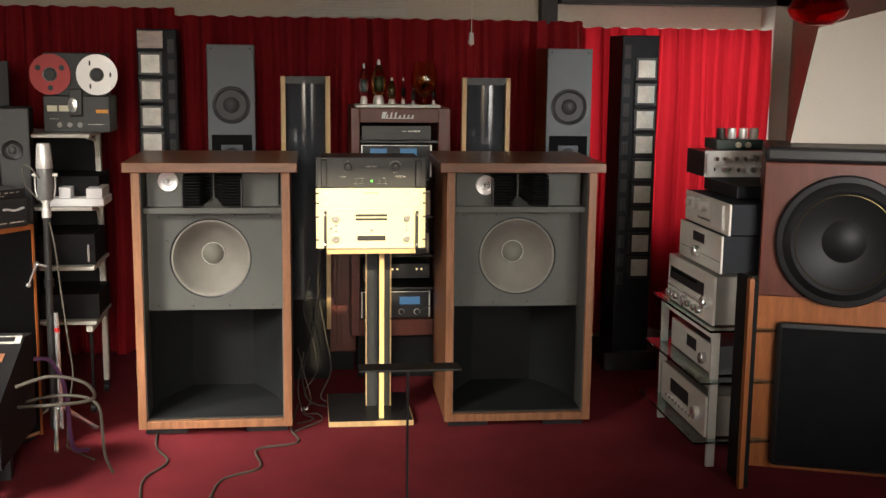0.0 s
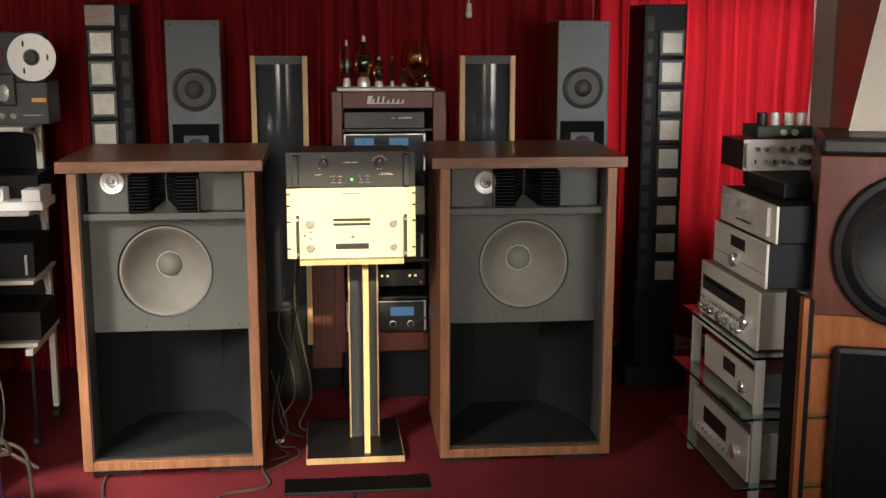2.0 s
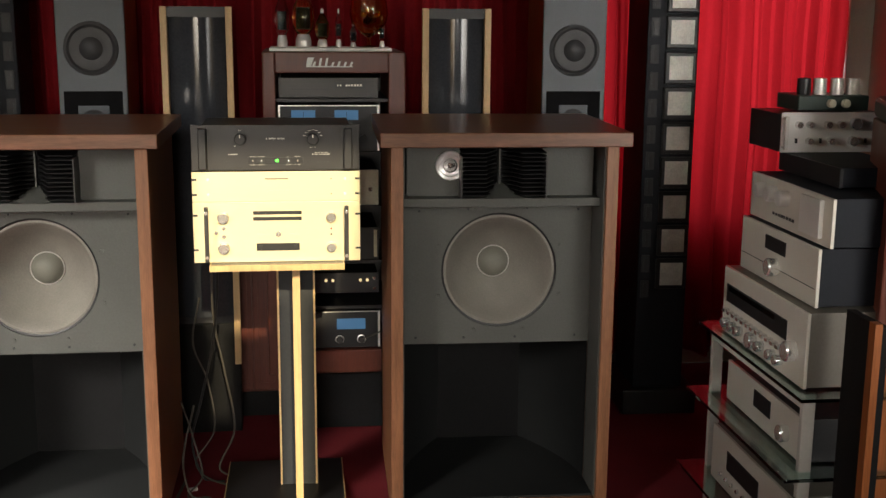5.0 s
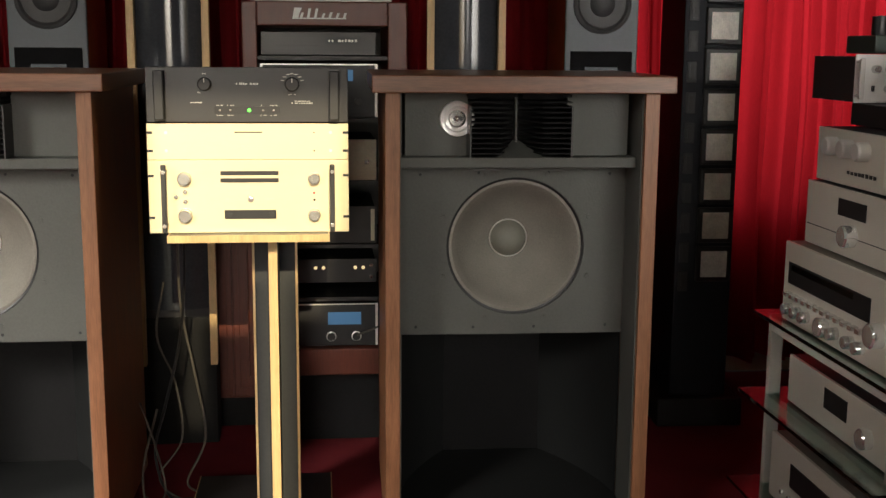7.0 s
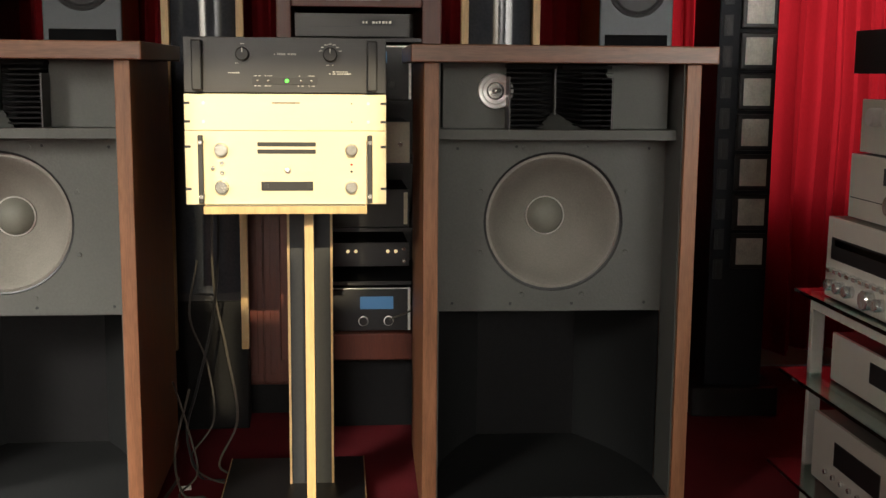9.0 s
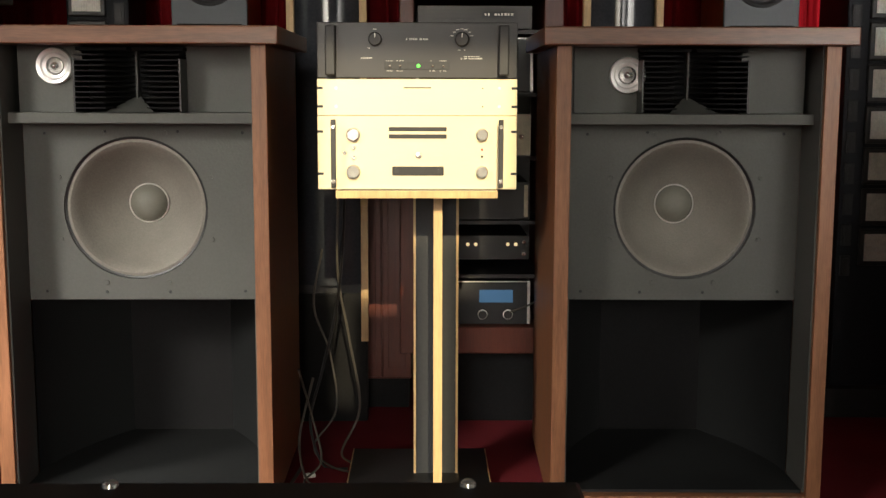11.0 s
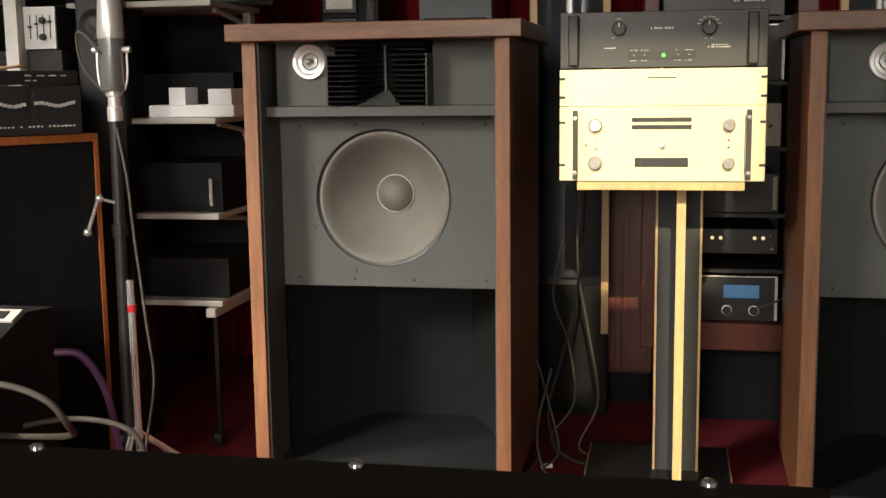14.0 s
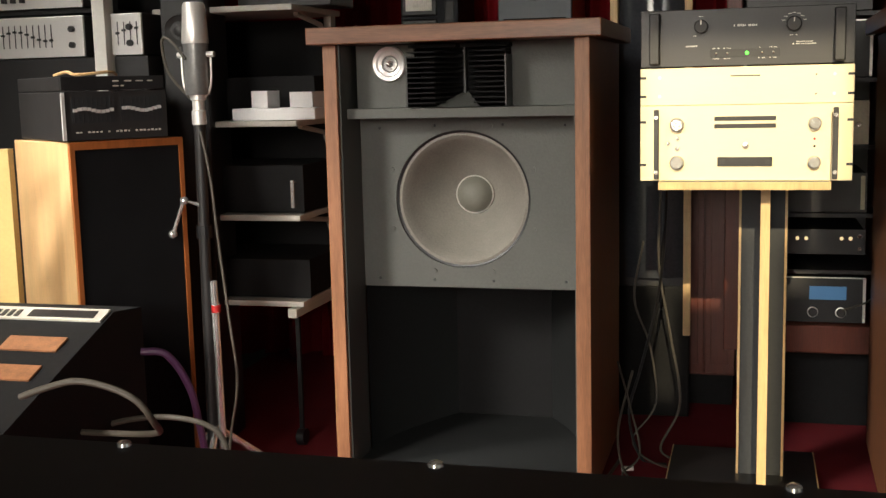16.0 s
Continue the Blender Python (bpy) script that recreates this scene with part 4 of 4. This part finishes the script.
part("driver", lathe(bmesh.new(), [(0.045, 0.001), (0.043, 0.006), (0.034, 0.002), (0.018, -0.002), (0.016, 0.004), (0, 0.010)], front(-0.01, 0, 1.235), 28), "satin", sk, smooth=True)

# ---- microphone on its stand ----
mic = thing("microphone_stand", pose(-1.367, -0.058, -0.128) @ Matrix.Scale(1.12, 4), "chrome microphone stand with tripod base", "microphone stand")
part("tube", tube(bmesh.new(), [(-0.012, 0, 0.16), (-0.004, 0, 0.985)], 0.0135, 14), "satin", mic, "black upper tube", smooth=True)
part("chrome_tube", tube(bmesh.new(), [(0.020, -0.01, 0.16), (0.016, -0.01, 0.62)], 0.009, 12), "chrome", mic, "bright chrome tube", smooth=True)
part("red_band", tube(bmesh.new(), [(0.019, -0.01, 0.545), (0.0187, -0.01, 0.562)], 0.011, 14), "red", mic, "red tape band")
part("clutch", tube(bmesh.new(), [(-0.006, 0, 0.72), (-0.006, 0, 0.75)], 0.019, 14), "rubber", mic)
part("clamp_arm", tube(bmesh.new(), [(-0.01, -0.01, 0.80), (-0.045, -0.02, 0.81), (-0.075, -0.02, 0.735)], 0.005, 8), "chrome", mic)
for p in ((-0.043, -0.02, 0.81), (-0.077, -0.02, 0.731)):
    bm = bmesh.new()
    bmesh.ops.create_uvsphere(bm, u_segments=14, v_segments=10, radius=0.0105, matrix=Matrix.Translation(p))
    part("clamp_ball", bm, "chrome", mic, smooth=True)
for k in range(3):
    a = radians(40 + 120 * k)
    part("tripod_leg", tube(bmesh.new(), [(0, 0, 0.26), (0.17 * math.cos(a), 0.17 * math.sin(a), 0.1225)], 0.008, 10), "chrome", mic)
mc = thing("microphone", pose(-1.371, -0.058, 0.9765) @ Matrix.Scale(1.12, 4), "grey side-address studio microphone in a wire yoke", "microphone")
part("connector", lathe(bmesh.new(), [(0, 0), (0.017, 0), (0.017, 0.03), (0.014, 0.034), (0.014, 0.055), (0.018, 0.057), (0.018, 0.068), (0, 0.068)], seg=24), "alu", mc, smooth=True)
part("body", lathe(bmesh.new(), [(0, 0.068), (0.027, 0.068), (0.029, 0.074), (0.029, 0.185), (0, 0.185)], seg=32), material("mic_grey", (0.24, 0.24, 0.235), 0.35, metal=0.5), mc, "satin grey body", smooth=True)
hd = part("head_grille", lathe(bmesh.new(), [(0.030, 0.185), (0.031, 0.19), (0.026, 0.27), (0.022, 0.278), (0, 0.28)], seg=32) , "alu", mc, "fine wire mesh head", smooth=True)
part("yoke", tube(bmesh.new(), spline([(0.037, 0, 0.16), (0.034, 0, 0.09), (0.014, 0, 0.062), (-0.014, 0, 0.062), (-0.034, 0, 0.09), (-0.037, 0, 0.16)]), 0.0028, 8), "alu", mc)
for s in (-1, 1):
    part("yoke_screw", tube(bmesh.new(), [(s * 0.028, 0, 0.16), (s * 0.046, 0, 0.16)], 0.007, 12), "alu", mc)
part("lead", tube(bmesh.new(), spline([(-0.012, -0.028, 0.15), (-0.05, -0.03, 0.195), (-0.074, -0.02, 0.19), (-0.066, -0.01, 0.12), (-0.02, 0, 0.06)]), 0.0035, 8), "cable", mc, "pale grey lead")
tagged(part("microphone_cable", tube(bmesh.new(), spline([(-1.355, -0.085, 0.96), (-1.335, -0.085, 0.84), (-1.322, -0.085, 0.68), (-1.30, -0.085, 0.45), (-1.285, -0.09, 0.30), (-1.31, -0.10, 0.14), (-1.31, -0.13, 0.02), (-1.29, -0.2, 0.006), (-1.16, -0.35, 0.006)]), 0.0038, 8), "cable"), "thin grey cable hanging down the microphone stand", "cable")

# ---- mixing console and the case-top stand-in in front ----
FAR = pose(0.02, -2.783, 1.0655) @ Matrix.Scale(1.2, 4) @ pose(-0.02, 2.783, -1.0655)
mx = thing("mixing_console", FAR @ pose(-1.14, -0.80, 0.03), "black mixing console with recessed wooden panels", "mixing console")
bm = bmesh.new()
sec = ((0.0, 0.615), (-0.10, 0.625), (-0.45, 0.494), (-0.45, 0.30), (0.0, 0.30))
va = [bm.verts.new((-0.62, y, z)) for y, z in sec]
vb = [bm.verts.new((0.0, y, z)) for y, z in sec]
bm.faces.new(va), bm.faces.new(vb[::-1])
for k in range(5):
    j = (k + 1) % 5
    bm.faces.new((va[k], va[j], vb[j], vb[k]))
part("body", bm, "pitch", mx, bevel=0.004)
for x in (-0.55, -0.08):
    for y in (-0.4, -0.1):
        part("leg", block(x - 0.02, x + 0.02, y - 0.02, y + 0.02, 0.1478, 0.301), "black", mx)
slope = pose(0, -0.10, 0.626) @ pose(0, 0, 0, math.degrees(math.atan2(0.195, 0.52)))
plate = bx(bmesh.new(), -0.42, -0.006, -0.040, 0.0, 0.0, 0.004)
ob = part("name_strip", plate, "silver", mx, "silver strip with worn lettering")
ob.matrix_basis = slope
ob = part("name_block", bx(bmesh.new(), -0.165, -0.025, -0.033, -0.010, 0.004, 0.006), "black", mx)
ob.matrix_basis = slope
lt = bmesh.new()
rr = random.Random(2)
for k in range(9):
    bx(lt, -0.315 + k * 0.015, -0.306 + k * 0.015, -0.034, -0.012, 0.004, 0.0055)
ob = part("lettering", lt, "black", mx)
ob.matrix_basis = slope
for x in (-0.27, -0.10):
    for y in (-0.12, -0.21):
        ob = part("recess_panel", bx(bmesh.new(), x - 0.06, x + 0.06, y - 0.022, y + 0.022, 0.0, 0.0035), "walnut", mx, "orange-brown wooden insert")
        ob.matrix_basis = slope
for k in range(8):
    for q in range(1):
        ob = part("knob", lathe(bmesh.new(), knob(0.009, 0.014), pose(-0.56 + k * 0.06, -0.30 - 0.07 * q, 0), 14), "black", mx)
        ob.matrix_basis = slope


TAN = material("dull_cable", (0.045, 0.038, 0.028), 0.55, vary=0.2)


def far_cable(pts, r, mat, label, far=FAR):
    return tagged(part("console_cable", tube(bmesh.new(), spline([far @ Vector(p) for p in pts]), r, 10), mat, smooth=True), label, "cable")


far_cable([(-1.08, -1.28, 0.597), (-1.029, -1.28, 0.615), (-0.979, -1.28, 0.627), (-0.922, -1.28, 0.62), (-0.876, -1.28, 0.6), (-0.86, -1.26, 0.56), (-0.90, -1.18, 0.52), (-1.0, -1.08, 0.48), (-1.142, -1.03, 0.46)], 0.0065, TAN, "thick dull brown cable arched over the mixing console")
far_cable([(-0.982, -1.3, 0.541), (-0.923, -1.3, 0.565), (-0.866, -1.3, 0.58), (-0.81, -1.3, 0.585), (-0.756, -1.3, 0.578), (-0.726, -1.3, 0.556), (-0.718, -1.3, 0.51), (-0.715, -1.29, 0.42), (-0.70, -1.27, 0.36)], 0.0065, TAN, "second dull brown cable looped beside the console", pose(0.02, -2.783, 1.0655) @ Matrix.Scale(1.5, 4) @ pose(-0.02, 2.783, -1.0655))
far_cable([(-1.135, -0.82, 0.56), (-1.09, -0.80, 0.55), (-1.055, -0.78, 0.48), (-1.045, -0.76, 0.38), (-1.04, -0.72, 0.22), (-1.0, -0.66, 0.1855)], 0.009, "purple", "purple cable hanging from the mixing console")

# scaled-down strip close to the camera, standing in for a black case top
rl = thing("case_top_standin", pose(0, -2.6275, 0), "small near stand-in for a black case top with bolts", "rail")
part("case_top_strip", rounded(-0.174, 0.0420, -0.052, 0.001, 1.0055, 1.0104, 0.0008), "black", rl)
for x in (-0.1254, -0.0748, -0.024, 0.026):
    part("bolt", lathe(bmesh.new(), [(0, 0.0009), (0.0007, 0.0008), (0.0011, 0.0005), (0.0012, 0)], pose(x, -0.001, 1.0104), 16), "chrome", rl, "round chrome bolt head", smooth=True)
# post and foot are made up to hold the strip
for x in (-0.072,):
    part("foot", lathe(bmesh.new(), [(0, 0), (0.06, 0), (0.06, 0.004), (0.01, 0.008), (0, 0.008)], pose(x, -0.045, 0), 20), "black", rl)
    part("post", tube(bmesh.new(), [(x, -0.045, 0.006), (x, -0.045, 1.006)], 0.003, 10), "black", rl)

# ---- glass shelf rack ----
gr = thing("shelf_rack", pose(1.35, -0.66, 0), "silver rack with frosted glass shelves full of components", "rack")
for z, e in ((0.590, 0.0), (0.375, 0.03), (0.125, 0.05)):
    part("glass_shelf", rounded(-0.03 - e, 0.25, -0.03, 0.74, z - 0.010, z, 0.002), "glassgreen", gr, "green-edged glass shelf")
for x in (0.0, 0.21):
    for y in (0.02, 0.68):
        part("post", rounded(x, x + 0.035, y, y + 0.02, 0, 0.58, 0.003), "shelf", gr, "pale grey metal post")
for z in (0.545, 0.33):
    part("side_bar", block(0.0, 0.02, 0.04, 0.68, z, z + 0.030), "shelf", gr)


def side_unit(name, y0, y1, x, z0, z1, label, category, face="silver", body="navy", depth=0.235):
    """A component whose front looks to -x."""
    t = thing(name, pose(x + 0.03, (y0 + y1) / 2, z0, 0, 0, -90), label, category)
    w, h = (y1 - y0) / 2, z1 - z0
    part("body", rounded(-w + 0.004, w - 0.004, 0.01, depth, 0.004, h, 0.002), body, t)
    part("faceplate", rounded(-w, w, 0, 0.01, 0.002, h, 0.002), face, t)
    return t, w, h


u, w, h = side_unit("receiver", -0.62, -0.03, 1.325, 0.591, 0.795, "silver vintage receiver with rows of chrome knobs", "receiver", body="drab")
part("dial_glass", block(-w + 0.03, w - 0.12, -0.002, 0.002, 0.10, 0.155), "black", u, "dark tuning dial")
part("dial_scale", block(-w + 0.05, w - 0.2, -0.003, 0.0, 0.135, 0.150), "glassgreen", u)
for k in range(12):
    part("button", block(-w + 0.04 + k * 0.036, -w + 0.06 + k * 0.036, -0.018, 0.0, 0.070, 0.080), "chrome", u)
for k, x in enumerate((-0.24, -0.19, -0.14, -0.04, 0.02, 0.1, 0.15)):
    part("knob", lathe(bmesh.new(), knob(0.015 if k != 3 else 0.024, 0.024), front(x, 0, 0.038), 20), "chrome", u, smooth=True)
part("tuning_knob", lathe(bmesh.new(), knob(0.028, 0.03), front(w - 0.07, 0, 0.085), 24), "chrome", u, smooth=True)
u, w, h = side_unit("integrated_amplifier", -0.58, -0.06, 1.360, 0.797, 0.955, "silver amplifier with black sides and round volume knob", "amplifier")
part("display", block(-0.08, 0.06, -0.002, 0.002, 0.095, 0.135), "black", u)
part("knob", lathe(bmesh.new(), knob(0.026, 0.03), front(0.0, 0, 0.055), 28), "chrome", u, smooth=True)
part("groove", block(-w + 0.01, w - 0.01, -0.001, 0.002, 0.05, 0.052), "darkgray", u)
u, w, h = side_unit("power_amplifier", -0.60, -0.06, 1.380, 0.957, 1.088, "dark silver amplifier with three large knobs", "amplifier")
for x in (-0.17, -0.09, -0.01):
    part("knob", lathe(bmesh.new(), knob(0.022, 0.03), front(x, 0, 0.09), 24), "alu", u, smooth=True)
part("panel", block(0.10, 0.22, -0.012, 0.0, 0.02, 0.12), "alu", u, "bright end block")
part("lettering", bars(bmesh.new(), -0.1, 0.05, -0.001, 0.03, 0.010, 8, 3), "black", u)
u, w, h = side_unit("audio_component", -0.45, -0.05, 1.465, 1.090, 1.146, "small black component on the stack", "component", face="black")
sv = thing("preamplifier", pose(1.645, -0.10, 1.1475), "silver preamplifier with two rows of knobs and handles", "preamplifier")
part("body", block(-0.17, 0.17, 0.006, 0.24, 0.002, 0.112), "satin", sv)
part("faceplate", rounded(-0.17, 0.17, 0, 0.006, 0, 0.118, 0.0015), "bright", sv)
for s in (-1, 1):
    part("handle", rounded(s * 0.165 - 0.006, s * 0.165 + 0.006, -0.03, -0.02, 0.01, 0.108, 0.002), "alu", sv)
    for z in (0.018, 0.10):
        part("handle_post", lathe(bmesh.new(), knob(0.004, 0.022), front(s * 0.165, 0, z), 8), "alu", sv)
for x, z, r in ((-0.12, 0.082, 0.010), (-0.085, 0.082, 0.010), (-0.03, 0.082, 0.011), (0.01, 0.082, 0.011), (0.055, 0.085, 0.017), (0.12, 0.082, 0.010), (-0.085, 0.034, 0.010), (-0.02, 0.034, 0.010), (0.05, 0.034, 0.014)):
    k = part("knob", lathe(bmesh.new(), knob(r, 0.02), front(x, 0, z), 18), "chrome", sv, smooth=True)
for x in (-0.125, -0.05, 0.09, 0.115):
    part("toggle", block(x - 0.002, x + 0.002, -0.010, 0.001, 0.028, 0.042), "black", sv)
ta = thing("tube_amplifier", pose(1.65, -0.06, 1.2665), "small dark green amplifier with silver valves", "amplifier")
part("chassis", rounded(-0.11, 0.11, 0, 0.16, 0, 0.045, 0.004), material("dark_green_paint", (0.03, 0.05, 0.04), 0.4), ta)
for x in (-0.07, -0.02, 0.035, 0.085):
    part("valve", lathe(bmesh.new(), [(0, 0.05), (0.020, 0.048), (0.021, 0.01), (0.02, 0)], pose(x, 0.06, 0.045), 18), "alu" if x > -0.05 else "black", ta, smooth=True)
for x in (-0.01, 0.035):
    part("knob", lathe(bmesh.new(), knob(0.013, 0.014), front(x, 0, 0.022), 18), "cream", ta)
u, w, h = side_unit("disc_player", -0.60, -0.05, 1.345, 0.376, 0.500, "silver disc player on the middle glass shelf", "disc player", body="black")
part("display", block(-0.06, 0.06, -0.002, 0.002, 0.05, 0.10), "black", u)
part("knob", lathe(bmesh.new(), knob(0.024, 0.025), front(0.17, 0, 0.05), 24), "chrome", u, smooth=True)
u, w, h = side_unit("home_receiver", -0.64, -0.06, 1.305, 0.126, 0.30, "grey metal receiver on the lowest glass shelf", "receiver", body="drab")
part("display", block(-0.16, 0.08, -0.002, 0.002, 0.07, 0.13), "black", u)
part("knob", lathe(bmesh.new(), knob(0.028, 0.025), front(0.2, 0, 0.08), 24), "chrome", u, smooth=True)
for k in range(8):
    part("button", lathe(bmesh.new(), knob(0.007, 0.008), front(-0.2 + 0.045 * k, 0, 0.04), 12), "chrome", u)

# ---- loudspeaker on a subwoofer ----
sb = thing("subwoofer", pose(1.845, -0.783, 0, 0, 0, -20), "large black-fronted subwoofer with cherry frame", "subwoofer")
part("box", rounded(-0.36, 0.32, 0.03, 0.45, 0.0, 0.727, 0.004), "cherry", sb, "cherry-veneered box")
part("grille_frame", rounded(-0.265, 0.32, -0.01, 0.03, 0.02, 0.625, 0.02), "black", sb, "black cloth grille in a bevelled frame")
part("grille", rounded(-0.24, 0.32, -0.016, -0.01, 0.04, 0.605, 0.002), "cloth", sb)
cp = thing("cabinet_panel", pose(1.415, -0.76, 0), "dark cabinet with bright cherry edge beside the subwoofer", "loudspeaker")
part("panel", block(-0.002, 0.020, -0.12, 0.05, 0.0, 0.83), "pitch", cp)
part("edge", block(-0.020, -0.002, -0.13, -0.10, 0.0, 0.84), "cherry", cp, "glowing cherry edge")
ns = thing("bookshelf_speaker", pose(1.827, -0.776, 0.728, 0, 0, -20), "mahogany loudspeaker with large black woofer", "loudspeaker")
part("cabinet", rounded(-0.325, 0.35, 0, 0.40, 0.0, 0.540, 0.005), "mahogany", ns, "reddish mahogany cabinet")
part("top", rounded(-0.325, 0.35, -0.008, 0.40, 0.541, 0.600, 0.014), "rubber", ns, "thick black padded top")
wf = part("woofer", lathe(bmesh.new(), [(0.262, 0.0), (0.262, 0.020), (0.256, 0.028), (0.235, 0.030), (0.222, 0.044), (0.205, 0.054), (0.190, 0.044), (0.11, 0.008), (0.085, 0.004)], front(-0.01, 0, 0.235), 64), "driver", ns, "black ribbed woofer", smooth=True)
part("dust_cap", lathe(bmesh.new(), [(0, 0.034), (0.04, 0.028), (0.07, 0.014), (0.085, 0.004)], front(-0.01, 0, 0.235), 40), "driver", wf, smooth=True)
part("basket_ring", lathe(bmesh.new(), [(0.190, 0.0445), (0.188, 0.045), (0.186, 0.0435)], front(-0.01, 0, 0.235), 64), material("brass_ring", (0.10, 0.075, 0.03), 0.3, metal=0.8), wf, smooth=True)
bd = thing("poster_board", pose(2.05, -0.56, 1.330, -6, 0, -12), "warm grey board leaning above the loudspeaker", "board")
bm = bmesh.new()
vs = [bm.verts.new((x, y, z)) for y in (0, 0.012) for x, z in ((-0.36, 0), (0.28, 0), (0.28, 0.62), (-0.265, 0.47))]
for f in ((0, 1, 2, 3), (7, 6, 5, 4), (0, 4, 5, 1), (1, 5, 6, 2), (2, 6, 7, 3), (3, 7, 4, 0)):
    bm.faces.new([vs[i] for i in f])
part("sheet", bm, "board", bd)
bo = thing("pendant_lamp", pose(1.455, -1.2, 1.78), "red glass pendant lamp hanging from the ceiling", "lamp")
part("shade", lathe(bmesh.new(), [(0.0, 0.0), (0.05, 0.004), (0.090, 0.03), (0.102, 0.055), (0.09, 0.085), (0.05, 0.10), (0.045, 0.10), (0.085, 0.08), (0.096, 0.055), (0.085, 0.034), (0.048, 0.010), (0, 0.006)], seg=40), "redglass", bo, smooth=True)
part("flex", tube(bmesh.new(), [(0, 0, 0.09), (0, 0, 3.02)], 0.003), "black", bo)

# ---- cables on the carpet ----


def cable(pts, r, label, mat="cable"):
    return tagged(part("cable", tube(bmesh.new(), spline(pts), r, 8), mat, smooth=True), label, "cable")


cable([(-0.95, 0.1, 0.005), (-0.93, -0.2, 0.005), (-0.86, -0.4, 0.005), (-0.93, -0.6, 0.005), (-0.90, -0.9, 0.005)], 0.005, "pale cable trailing over the carpet")
cable([(-0.33, 0.35, 0.005), (-0.36, 0.0, 0.005), (-0.33, -0.2, 0.005), (-0.50, -0.28, 0.005), (-0.48, -0.5, 0.005), (-0.62, -0.62, 0.005), (-0.66, -0.85, 0.005)], 0.005, "pale cable winding over the carpet")
cable([(-0.20, 0.33, 0.81), (-0.215, 0.42, 0.6), (-0.24, 0.45, 0.42), (-0.28, 0.42, 0.25), (-0.31, 0.40, 0.12), (-0.27, 0.36, 0.006), (-0.2, 0.33, 0.005)], 0.004, "dark cable hanging behind the stand", "rubber")
cable([(-0.22, 0.36, 0.80), (-0.23, 0.44, 0.55), (-0.20, 0.46, 0.35), (-0.17, 0.44, 0.15), (-0.22, 0.40, 0.02), (-0.10, 0.36, 0.006), (-0.02, 0.42, 0.005)], 0.0035, "grey cable hanging behind the stand")
cable([(-0.30, 0.40, 0.25), (-0.33, 0.3, 0.10), (-0.30, 0.22, 0.008), (-0.24, 0.20, 0.005), (-0.22, 0.10, 0.005), (-0.30, 0.0, 0.005), (-0.34, -0.05, 0.005)], 0.0035, "thin grey cable on the carpet")
cable([(0.38, 0.74, 0.55), (0.40, 0.70, 0.50), (0.36, 0.69, 0.42), (0.28, 0.70, 0.38)], 0.003, "thin cable hanging in front of the cabinet")
cable([(-0.27, 0.40, 0.62), (-0.30, 0.45, 0.45), (-0.26, 0.50, 0.30), (-0.24, 0.46, 0.14), (-0.30, 0.40, 0.05), (-0.24, 0.34, 0.006), (-0.12, 0.28, 0.005), (-0.06, 0.33, 0.005)], 0.003, "pale thin cable behind the stand")
cable([(-0.33, 0.30, 0.30), (-0.30, 0.34, 0.16), (-0.27, 0.30, 0.04), (-0.31, 0.22, 0.006), (-0.26, 0.12, 0.005), (-0.33, 0.06, 0.005)], 0.003, "grey cable coiled beside the loudspeaker")
for x, y in ((-0.315, 0.26), (-0.17, 0.42)):
    tagged(part("cable_plug", tube(bmesh.new(), [(x, y, 0.008), (x + 0.03, y + 0.01, 0.008)], 0.007, 10), "white"), "small white plug lying on the carpet", "plug")
